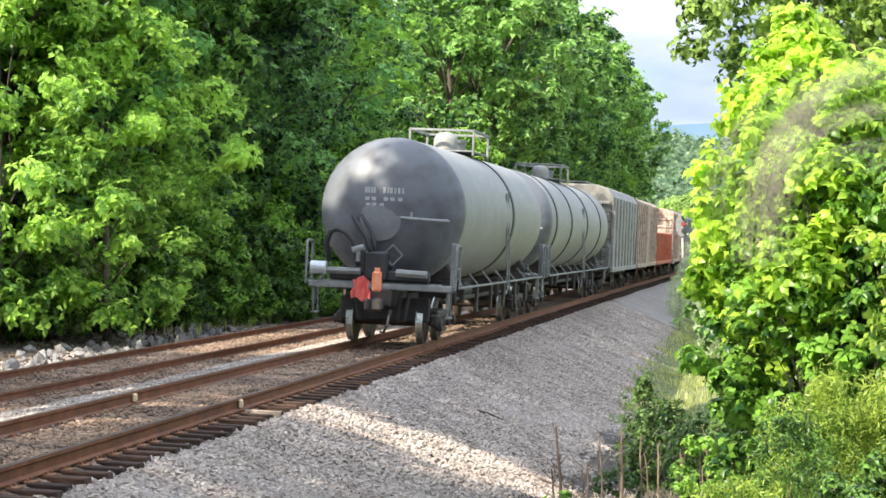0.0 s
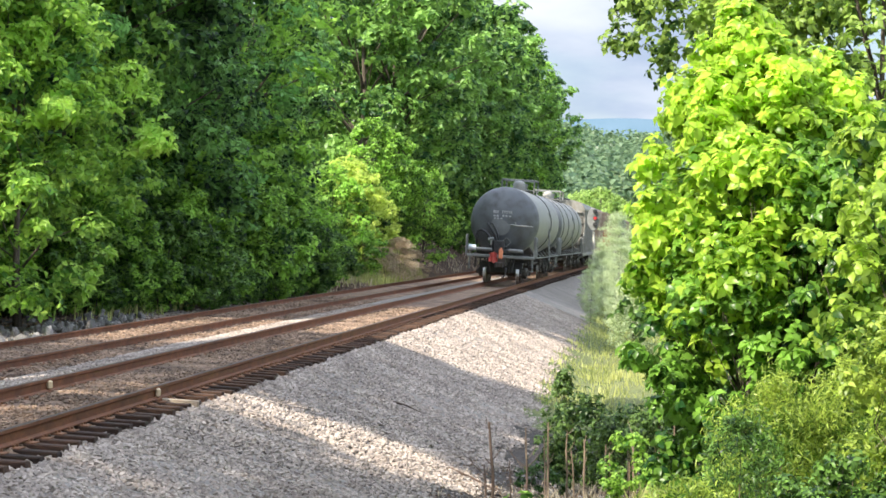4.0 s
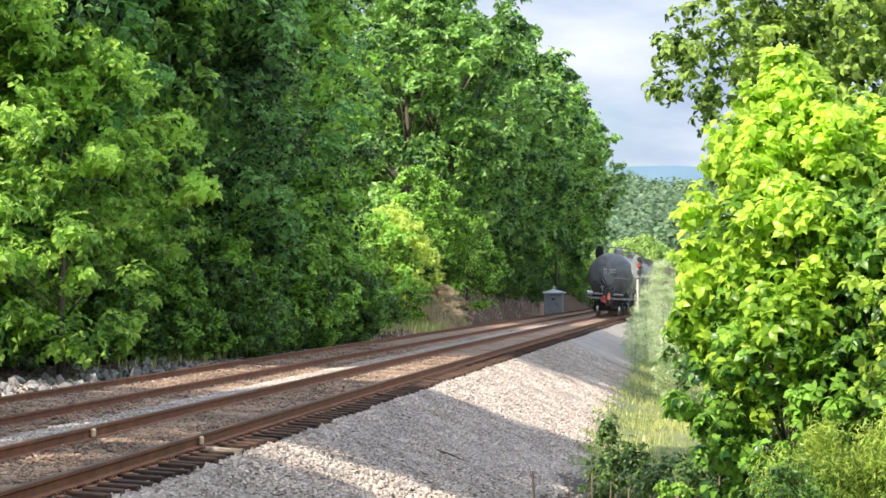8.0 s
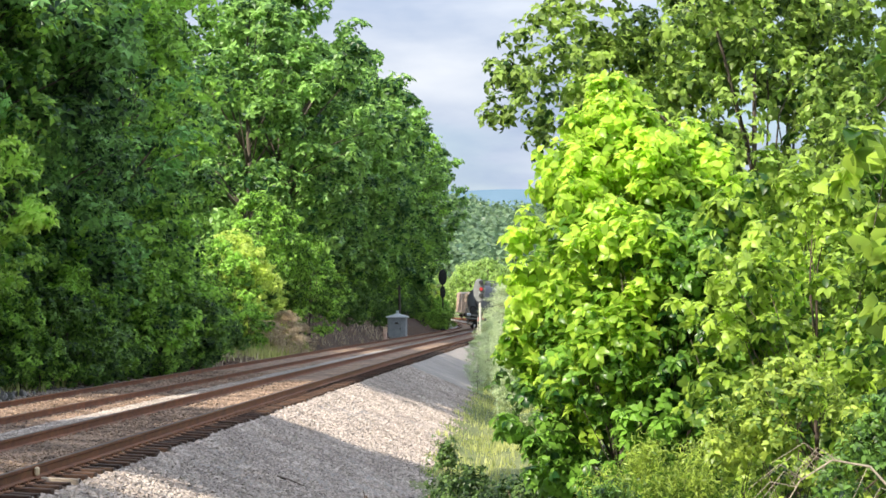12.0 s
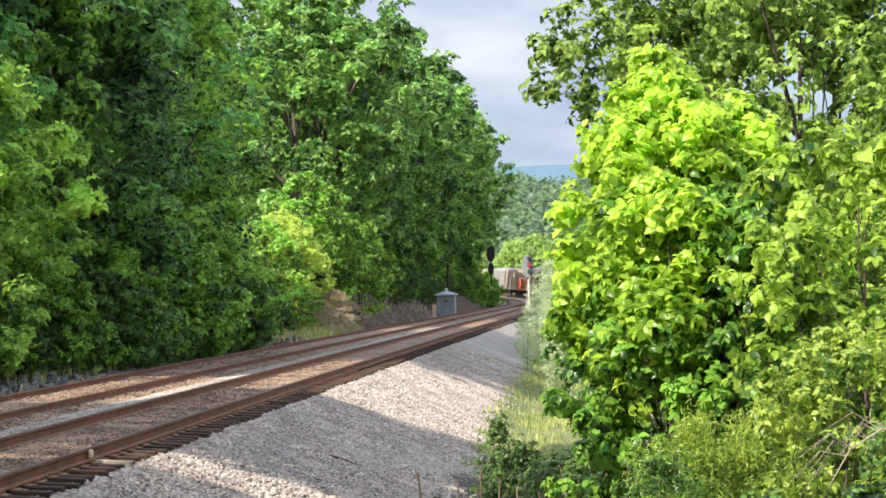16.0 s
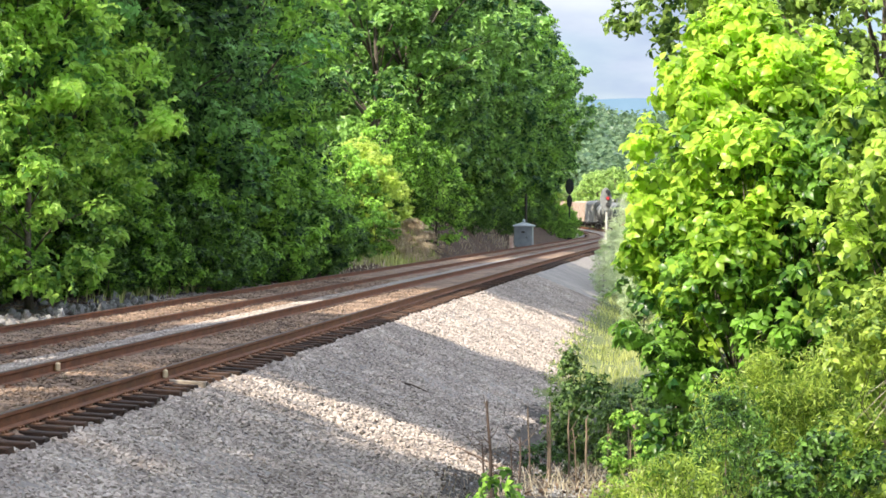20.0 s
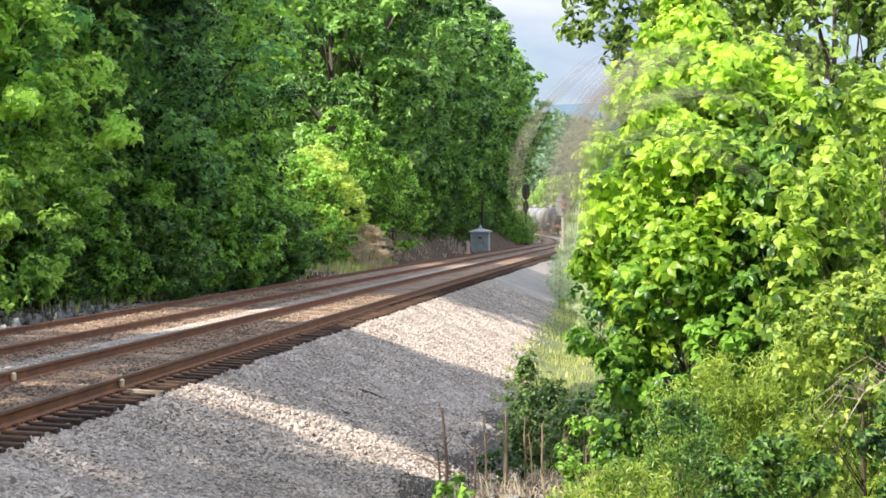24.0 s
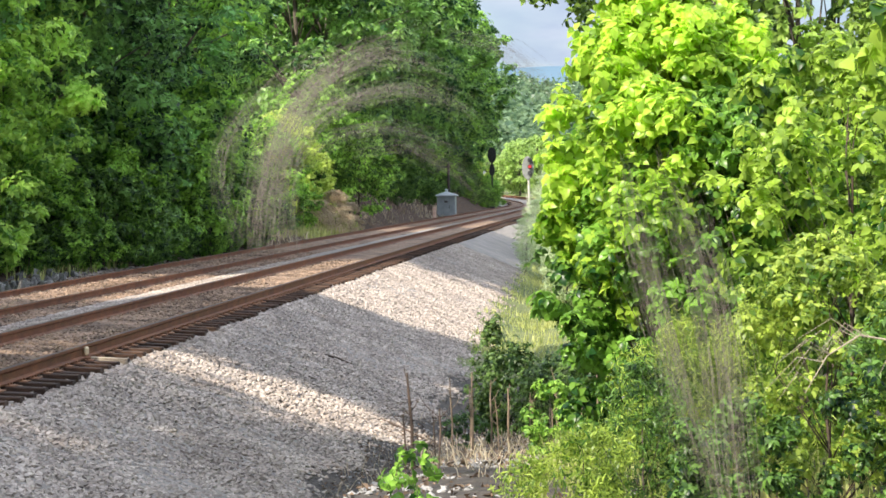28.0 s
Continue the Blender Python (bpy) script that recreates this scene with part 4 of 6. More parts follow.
        for e in (-0.2, 0.2):
            rod(bm, (sx * 1.62, e, 1.0), (sx * 1.5, e, 3.4), 0.022, 6)
        for k in range(8):
            zz = 1.1 + k * 0.3
            rod(bm, (sx * (1.61 - 0.05 * k / 3), -0.2, zz), (sx * (1.61 - 0.05 * k / 3), 0.2, zz), 0.015, 6)
        part("ladder", bm, M_GREYSTEEL, root)
    bm = bmesh.new()      # manway and valve housing
    rod(bm, (0, 0.5, 4.2), (0, 0.5, 4.62), 0.32, 18)
    rod(bm, (0, 0.5, 4.62), (0, 0.5, 4.7), 0.36, 18)
    rod(bm, (0.0, -0.6, 4.2), (0.0, -0.6, 4.52), 0.26, 16)
    box(bm, (0, 0, 4.36), (1.5, 2.4, 0.04), 0.01)
    part("valve_housing", bm, M_GREYSTEEL, root)
    bm = bmesh.new()
    lathe(bm, [(4.4, 0.3), (4.66, 0.3), (4.76, 0.24), (4.82, 0.12), (4.84, 0.0)], 18, "Z")
    bmesh.ops.translate(bm, verts=bm.verts, vec=(0.0, -0.62, 0.0))
    part("valve_dome", bm, M_TANKGREY, root, "pale domed valve cover", smooth=True)
    bm = bmesh.new()      # safety platform rail on top
    for sx in (-0.78, 0.78):
        for e in (-1.25, 1.25):
            box(bm, (sx, e, 4.56), (0.06, 0.06, 0.62), 0.01)
        box(bm, (sx, 0, 4.85), (0.07, 2.56, 0.06), 0.01)
    for e in (-1.25, 1.25):
        box(bm, (0, e, 4.85), (1.56, 0.07, 0.06), 0.01)
    part("top_railing", bm, M_GREYSTEEL, root)
    sets = []
    for e in (-1, 1):
        sets += truck(root, e * ty)
    bm = bmesh.new()      # brake rigging under the belly
    rod(bm, (-0.5, -1.2, 1.02), (-0.5, 0.3, 1.02), 0.16, 12)
    rod(bm, (0, -half + 2, 1.1), (0, half - 2, 1.1), 0.03, 6)
    rod(bm, (0.55, -2.4, 0.98), (0.55, -0.4, 0.98), 0.24, 12)
    box(bm, (-0.4, 1.6, 0.95), (0.9, 1.2, 0.45), 0.05)
    box(bm, (0, 0, 1.16), (0.7, length - 6, 0.22), 0.03)
    for k in (-4.4, -3.1, 2.9, 4.3):
        box(bm, (0, k, 1.0), (2.0, 0.14, 0.5), 0.03)
    for xx in (-0.85, 0.85):
        rod(bm, (xx, -half + 3.4, 0.85), (xx, half - 3.4, 0.85), 0.05, 6)
    part("brake_rigging", bm, M_STEEL, root)
    if marker:
        ye = -half
        for pts, rr in (([(-1.09, 0.4, 1.68), (-1.16, 0.36, 2.06), (-1.08, 0.33, 2.3), (-0.93, 0.3, 2.36), (-0.76, 0.3, 2.3), (-0.58, 0.3, 2.12), (-0.5, 0.3, 1.86), (-0.45, 0.3, 1.6)], 0.058),
                        ([(-0.68, 0.62, 2.66), (-0.5, 0.56, 2.4), (-0.34, 0.5, 2.2), (-0.22, 0.4, 1.9)], 0.05),
                        ([(-0.5, 0.62, 2.68), (-0.3, 0.58, 2.4), (-0.2, 0.5, 2.2), (-0.1, 0.4, 1.8)], 0.04)):
            bm = bmesh.new()      # heavy hoses looped on the end
            tube(bm, [(x, ye + y, z) for x, y, z in pts], rr, 10)
            part("unloading_hose", bm, M_HOSE, root, "thick black hose looped over the end platform", smooth=True)
        bm = bmesh.new()
        rod(bm, (-0.58, ye + 0.26, 1.93), (-0.34, ye + 0.26, 2.0), 0.07, 10)
        rod(bm, (-0.46, ye + 0.26, 1.7), (-0.46, ye + 0.26, 1.96), 0.05, 8)
        part("hose_valve", bm, M_GREYSTEEL, root, "grey metal valve")
        bm = bmesh.new()
        rod(bm, (-1.45, ye + 0.3, 1.55), (-1.12, ye + 0.3, 1.55), 0.13, 14)
        part("brake_cylinder", bm, M_ROOF, root, "pale brake cylinder")
        bm = bmesh.new()
        rod(bm, (-1.12, ye + 0.3, 1.5), (-0.4, ye + 0.3, 1.5), 0.07, 8)
        part("brake_pipe", bm, M_GREYSTEEL, root)
        bm = bmesh.new()
        rod(bm, (0.35, ye + 0.3, 1.5), (1.0, ye + 0.3, 1.48), 0.08, 8)
        part("brake_pipe", bm, M_GREYSTEEL, root)
        bm = bmesh.new()      # end-of-train marker on the coupler
        box(bm, (0.06, ye - 0.26, 1.32), (0.19, 0.15, 0.42), 0.04)
        rod(bm, (0.06, ye - 0.26, 1.52), (0.06, ye - 0.26, 1.6), 0.055, 10)
        part("end_marker", bm, M_ORMARK, root, "orange end-of-train marker")
        bm = bmesh.new()      # red flag beside it, folded cloth
        v = []
        for i in range(6):
            for j in range(5):
                v.append(bm.verts.new((-0.26 + (0.08 - 0.004 * j + 0.012 * math.sin(j * 2.1)) * (i - 2.5), ye - 0.3 + 0.05 * math.sin(i * 1.9 + j * 0.5), 0.94 + 0.11 * j + 0.05 * math.sin(i * 1.4 + j))))
        for i in range(5):
            for j in range(4):
                bm.faces.new((v[i * 5 + j], v[(i + 1) * 5 + j], v[(i + 1) * 5 + j + 1], v[i * 5 + j + 1]))
        ex = bmesh.ops.solidify(bm, geom=bm.faces[:], thickness=0.01)
        part("marker_flag", bm, M_RED, root, "crumpled red flag on the coupler")
    return root, sets


def box_car(length, width, height, material, label, rounded=0.25, hopper=False, low=False, name="box_car", category="box car"):
    """A house car, covered hopper or gondola, its middle at the origin."""
    root = thing(name, label, category, "cars of the train")
    half, w = length / 2 - 0.55, width / 2
    z0 = 1.05
    bm = bmesh.new()
    sec = [(-w, z0), (-w, height - rounded), (-w * 0.86, height - rounded * 0.35), (-w * 0.55, height), (w * 0.55, height), (w * 0.86, height - rounded * 0.35), (w, height - rounded), (w, z0)]
    ys = [-half, half]
    rings = [[bm.verts.new((x, y + (0.9 if hopper and z < 2.2 else 0) * (1 if y < 0 else -1), z)) for x, z in sec] for y in ys]
    n = len(sec)
    for k in range(n):
        bm.faces.new((rings[0][k], rings[0][(k + 1) % n], rings[1][(k + 1) % n], rings[1][k]))
    bm.faces.new(rings[0][::-1])
    bm.faces.new(rings[1])
    bmesh.ops.recalc_face_normals(bm, faces=bm.faces[:])
    part("body", bm, material, root)
    for sx in (-1, 1):
        k = -half + 0.25
        while k <= half - 0.2:
            bm = bmesh.new()
            box(bm, (sx * (w + 0.03), k, (z0 + height - rounded) / 2), (0.07, 0.11, height - rounded - z0 - 0.05), 0.015)
            part("side_post", bm, material, root)
            k += (length - 1.6) / (8 if hopper else 11)
        bm = bmesh.new()
        box(bm, (sx * (w + 0.02), 0, z0 + 0.05), (0.12, length - 1.2, 0.2), 0.02)
        part("side_sill", bm, material, root)
    for e in (-1, 1):
        for k in range(4 if low else 6):
            bm = bmesh.new()
            zz = z0 + 0.35 + k * (height - z0 - 0.6) / (4 if low else 6)
            box(bm, (0, e * (half + (0.035 if zz > 2.2 or not hopper else -0.5)), zz), (width * 0.9, 0.06, 0.14), 0.02)
            part("end_rib", bm, material, root)
        bm = bmesh.new()
        box(bm, (0, e * (half + 0.1), 1.12), (width, 0.2, 0.2), 0.02)
        for sx in (-1, 1):
            rod(bm, (sx * (w - 0.06), e * (half + 0.16), 1.1), (sx * (w - 0.06), e * (half + 0.16), height * 0.85), 0.02, 6)
            rod(bm, (sx * (w - 0.42), e * (half + 0.16), 1.1), (sx * (w - 0.42), e * (half + 0.16), height * 0.85), 0.02, 6)
            for k in range(7):
                zz = 1.3 + k * (height * 0.85 - 1.4) / 7
                rod(bm, (sx * (w - 0.06), e * (half + 0.16), zz), (sx * (w - 0.42), e * (half + 0.16), zz), 0.014, 6)
        part("end_ladder", bm, M_STEEL, root)
        coupler(root, e * length / 2, e)
        truck(root, e * (length / 2 - 2.3))
    bm = bmesh.new()
    box(bm, (0, 0, 0.9), (0.5, length - 1.2, 0.34), 0.03)
    part("centre_sill", bm, M_STEEL, root)
    if hopper:
        for k in (-3.4, 0, 3.4):
            bm = bmesh.new()
            v = [bm.verts.new((sx * a, k + sy * b, z)) for z, a, b in ((1.15, 1.3, 1.3), (0.45, 0.4, 0.5)) for sx, sy in ((-1, -1), (1, -1), (1, 1), (-1, 1))]
            for i in range(4):
                bm.faces.new((v[i], v[(i + 1) % 4], v[4 + (i + 1) % 4], v[4 + i]))
            bm.faces.new(v[4:])
            part("discharge_hopper", bm, M_STEEL, root)
        bm = bmesh.new()
        box(bm, (0, 0, height + 0.1), (0.7, length - 2, 0.05), 0.01)
        for k in range(9):
            rod(bm, (0, -half + 1 + k * (2 * half - 2) / 8, height - 0.05), (0, -half + 1 + k * (2 * half - 2) / 8, height + 0.1), 0.28, 12)
        part("roof_walk", bm, M_GREYSTEEL, root)
    elif not low:
        for sx in (-1, 1):
            bm = bmesh.new()
            box(bm, (sx * (w + 0.05), 0, (z0 + height - rounded) / 2), (0.06, 2.9, height - rounded - z0 - 0.2), 0.02)
            rod(bm, (sx * (w + 0.1), 0.6, 1.3), (sx * (w + 0.1), 0.6, height - 0.6), 0.025, 6)
            part("sliding_door", bm, material, root)
    return root


CARS = []     # car, distance of its middle ahead of the train's rear coupler, truck spacing, wheelsets
pos = 0.0
car, sets = tank_car(17.4, M_TANKGREY, (0.9,), "grey tank with a black rear head", "grey tank car with a black domed end and red marker", True)
CARS.append((car, pos + 8.7, 6.35, sets))
pos += 17.4
car, sets = tank_car(23.5, M_TANKGREY, (-9.0, -4.4, 1.2, 6.6), "pale grey tank with dark bands", "pale grey tank car with four dark bands", False)
CARS.append((car, pos + 11.75, 9.4, sets))
pos += 23.5
for L, mt, lb, kw in (
        (15.6, M_HOPPER, "weathered pale grey covered hopper car", dict(width=3.15, height=4.6, hopper=True, rounded=0.5, name="hopper_car", category="hopper car")),
        (16.4, M_TAN, "weathered tan box car with ribbed sides", dict(width=3.1, height=4.5)),
        (16.8, M_ORANGE, "faded orange-red low-sided gondola car", dict(width=3.05, height=2.9, low=True, rounded=0.06, name="gondola_car", category="gondola car")),
        (16.4, M_TAN, "weathered tan box car with ribbed sides", dict(width=3.1, height=4.5)),
        (15.6, M_HOPPER, "weathered pale grey covered hopper car", dict(width=3.15, height=4.6, hopper=True, rounded=0.5, name="hopper_car", category="hopper car")),
        (16.4, M_HOPPER, "pale grey box car with ribbed sides", dict(width=3.1, height=4.4)),
        (17.0, M_TAN, "weathered tan box car with ribbed sides", dict(width=3.1, height=4.5))):
    car = box_car(L, material=mt, label=lb, **kw)
    CARS.append((car, pos + L / 2, L / 2 - 2.3, []))
    pos += L


def rear_at(t):
    """Metres along the line of the train's rear coupler."""
    return 40.6 + 12.0 * t


def car_pose(mid, spacing, t):
    s = rear_at(t) + mid
    x0, y0, z0, _a = line(s - spacing)
    x1, y1, z1, _a = line(s + spacing)
    turn = math.atan2(x1 - x0, y1 - y0)
    rise = math.atan2(z1 - z0, 2 * spacing)
    return Matrix.Translation(((x0 + x1) / 2, (y0 + y1) / 2, (z0 + z1) / 2 + TILT / 2)) @ Matrix.Rotation(-turn, 4, "Z") @ Matrix.Rotation(rise, 4, "X") @ Matrix.Rotation(math.atan(TILT / G), 4, "Y")


def motions():
    """The train rolls away along the near track; the wheels of its last cars turn; dry grass sways."""
    sway()
    for car, mid, spacing, sets in CARS:
        walk(car, [(t, car_pose(mid, spacing, t)) for t in np.arange(0, 28.01, 1.0).tolist()])
        for w in sets:
            home = w.matrix_basis.translation.copy()
            walk(w, [(k / 30, Matrix.Translation(home) @ Matrix.Rotation(-k / 30 * 12.0 / 0.46, 4, "X")) for k in range(0, 30 * 28 + 1)])


# ---- trees that shade the near part of the line from the left ----
# unseen trees, added only for the shade bands they cast on the track
plant(masters[0], at_line([(-20, -10.0, 1.0), (-7, -9.8, 1.15), (7.2, -9.8, 1.25), (1.0, -10.2, 1.2)]), 61, first=False)
plant(masters[1], at_line([(-13, -9.8, 1.15), (-2.5, -10.4, 1.2), (4.2, -9.9, 1.3), (31.0, -10.0, 0.82)]), 62, first=False)
# crown invented for its shadow; the first one stands out of view
BROAD = make_tree(35, 20.5, 5.6, 7.5, L_WOOD2, 420, 120, 0.3, 0.3, label="tall broad oak added to shade the line", group=WOODS, limbs=30, clump=(0.7, 1.3))
plant(BROAD, at_line([(23.3, -9.8, 1.0), (54.5, -13.2, 1.0), (64.0, -12.8, 0.98)]), 60)
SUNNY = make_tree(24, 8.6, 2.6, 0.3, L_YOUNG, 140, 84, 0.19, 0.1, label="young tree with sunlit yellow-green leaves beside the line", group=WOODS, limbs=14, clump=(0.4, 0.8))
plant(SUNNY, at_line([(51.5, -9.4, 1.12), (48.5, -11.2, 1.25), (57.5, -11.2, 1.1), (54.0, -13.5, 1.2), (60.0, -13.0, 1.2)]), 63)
# these shrubs look sunlit mainly through their bright leaf colour
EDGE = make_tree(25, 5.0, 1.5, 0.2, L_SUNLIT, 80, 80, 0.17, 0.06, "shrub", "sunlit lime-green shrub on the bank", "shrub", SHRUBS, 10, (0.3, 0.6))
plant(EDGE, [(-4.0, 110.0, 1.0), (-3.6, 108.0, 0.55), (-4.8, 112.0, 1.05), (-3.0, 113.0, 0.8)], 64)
YOUNG = make_tree(34, 8.6, 2.6, 0.6, L_WOOD3, 130, 72, 0.22, 0.1, label="young light green tree above the clay bank", group=WOODS, limbs=14, clump=(0.4, 0.8))
plant(YOUNG, [(-2.0, 119.0, 0.8), (-0.4, 123.0, 0.75), (-3.4, 117.0, 0.8)], 69)

VINES = make_tree(28, 2.6, 1.0, 0.1, L_STRAW, 60, 70, 0.16, 0.03, "dead_vines", "beige tangle of dead vines on the bank", "dead vines", "dead vines on the bank", 8, (0.2, 0.45), long=4.0, up=0.1)
plant(VINES, [(-2.5, 107.0, 0.7), (-1.7, 110.0, 0.9), (-3.1, 108.5, 0.6), (-0.9, 113.0, 0.7)], 59)
plant(EDGE, [(15.0, 262.0, 0.95), (17.2, 283.0, 0.8), (13.6, 246.0, 0.7)], 67, first=False)
plant(shrubs[2], at_line([(222, -8.0, 0.35), (229, -7.5, 0.5), (236, -7.3, 0.6), (243, -7.2, 0.66), (250, -7.4, 0.72), (258, -8.0, 0.8), (240, -8.6, 0.7)]), 58, first=False)
PALE = make_tree(29, 4.6, 1.0, 0.1, L_PALE, 90, 90, 0.1, 0.03, "shrub", "tall feathery pale green willow shrub beside the line", "shrub", "pale shrubs beside the line", 12, (0.2, 0.45), long=4.0, up=0.4)
plant(PALE, [(9.95, 105.0, 0.95), (10.7, 112.0, 1.1), (9.1, 96.0, 0.85), (8.1, 84.0, 0.8), (11.6, 124.0, 1.1), (8.9, 102.0, 0.62), (9.5, 110.0, 0.66), (8.3, 93.0, 0.6), (7.5, 80.0, 0.5), (7.3, 92.0, 0.42), (7.9, 97.0, 0.46), (6.8, 84.0, 0.36), (-12.3, 53.0, 0.72), (-13.0, 51.6, 0.6), (10.3, 100.0, 0.9), (9.4, 90.0, 0.75)], 68)

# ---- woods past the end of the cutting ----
# leaf colour already holds the haze
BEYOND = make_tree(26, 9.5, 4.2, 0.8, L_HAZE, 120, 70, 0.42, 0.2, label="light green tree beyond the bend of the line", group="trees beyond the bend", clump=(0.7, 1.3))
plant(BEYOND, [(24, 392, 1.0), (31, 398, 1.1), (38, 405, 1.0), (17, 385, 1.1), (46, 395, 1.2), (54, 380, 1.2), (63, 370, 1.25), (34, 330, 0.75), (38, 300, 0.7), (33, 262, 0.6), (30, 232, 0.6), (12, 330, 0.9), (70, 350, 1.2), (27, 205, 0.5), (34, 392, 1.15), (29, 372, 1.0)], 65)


def far_woods():
    """A wooded hillside beyond the line and a ridge on the horizon, its blue haze put into the colour."""
    rng = np.random.default_rng(8)
    n = 1500
    x, y = rng.uniform(-60, 420, n), rng.uniform(620, 1500, n)
    z = np.clip((y - 560) / 900, 0, 1) ** 1.1 * 79 + 5 * np.sin(x * 0.03) + rng.uniform(-2, 3, n)
    cl = np.stack([x, y, z + 3, rng.uniform(4.5, 9.0, n)], -1)
    p, nr = boughs(rng, cl, 42, flat=0.9, up=0.7, out=0.9)
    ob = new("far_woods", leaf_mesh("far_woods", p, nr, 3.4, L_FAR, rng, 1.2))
    tagged(ob, "hazy green woods on a far hillside", "woods", kind="stuff")
    xs, ys = np.linspace(-400, 900, 40), np.linspace(560, 1700, 24)
    X, Y = np.meshgrid(xs, ys, indexing="ij")
    Z = np.clip((Y - 560) / 900, 0, 1) ** 1.1 * 79 + 5 * np.sin(X * 0.03) * np.clip((Y - 560) / 200, 0, 1) - 0.5
    i = np.arange(X.size).reshape(X.shape)
    f = np.stack([i[:-1, :-1], i[1:, :-1], i[1:, 1:], i[:-1, 1:]], -1).reshape(-1, 4)
    tagged(new("hill_ground", mesh_of("hill", np.stack([X, Y, Z], -1).reshape(-1, 3), f, [M_TURF], True)), "green ground of a far hillside", "hill", kind="structure")
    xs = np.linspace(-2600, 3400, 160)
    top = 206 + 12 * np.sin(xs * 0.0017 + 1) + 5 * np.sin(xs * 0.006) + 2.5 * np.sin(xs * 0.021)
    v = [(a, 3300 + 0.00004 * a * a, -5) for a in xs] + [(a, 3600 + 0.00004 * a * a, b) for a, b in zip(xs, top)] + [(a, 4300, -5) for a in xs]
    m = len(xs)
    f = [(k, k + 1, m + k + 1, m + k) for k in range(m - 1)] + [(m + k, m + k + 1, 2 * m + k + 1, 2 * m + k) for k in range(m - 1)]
    tagged(new("backdrop_ridge", mesh_of("ridge", v, f, [M_RIDGE], True)), "wooded ridge painted haze blue on the horizon", "ridge", kind="structure")


far_woods()


# ---- trackside things ----
def signal_bungalow():
    x, y = 7.2, 176.0
    root = thing("signal_cabin", "grey metal signal cabin with a low pyramid roof", "signal cabin", at=Matrix.Translation((x, y, ground_at(x, y) + 0.02)) @ Matrix.Rotation(radians(-7), 4, "Z"))
    bm = bmesh.new()
    box(bm, (0, 0, 0.1), (1.75, 1.9, 0.2), 0.02)
    part("footing", bm, M_ROCK, root)
    bm = bmesh.new()
    box(bm, (0, 0, 1.12), (1.6, 1.75, 1.85), 0.03)
    part("body", bm, M_BOX, root)
    bm = bmesh.new()
    lo = [bm.verts.new((a * 0.98, b * 1.05, 2.05)) for a, b in ((-1, -1), (1, -1), (1, 1), (-1, 1))]
    l2 = [bm.verts.new((a * 0.98, b * 1.05, 2.13)) for a, b in ((-1, -1), (1, -1), (1, 1), (-1, 1))]
    hi = [bm.verts.new((a * 0.14, b * 0.14, 2.42)) for a, b in ((-1, -1), (1, -1), (1, 1), (-1, 1))]
    for p, q in ((lo, l2), (l2, hi)):
        for k in range(4):
            bm.faces.new((p[k], p[(k + 1) % 4], q[(k + 1) % 4], q[k]))
    bm.faces.new(lo[::-1])
    bm.faces.new(hi)
    rf = part("roof", bm, M_ROOF, root, "pale pyramid roof")
    bm = bmesh.new()
    rod(bm, (0, 0, 2.4), (0, 0, 2.62), 0.13, 10)
    rod(bm, (0, 0, 2.62), (0, 0, 2.68), 0.2, 10, 0.05)
    part("vent_cap", bm, M_ROOF, rf)
    bm = bmesh.new()
    box(bm, (0.0, -0.885, 1.12), (0.86, 0.03, 1.6), 0.01)
    dr = part("door", bm, M_BOX, root)
    bm = bmesh.new()
    box(bm, (0.3, -0.91, 1.1), (0.05, 0.04, 0.22), 0.01)
    part("handle", bm, M_STEEL, dr)
    bm = bmesh.new()
    box(bm, (0, -0.905, 1.55), (0.3, 0.012, 0.16))
    part("notice", bm, M_STEEL, dr, "small dark notice")


signal_bungalow()


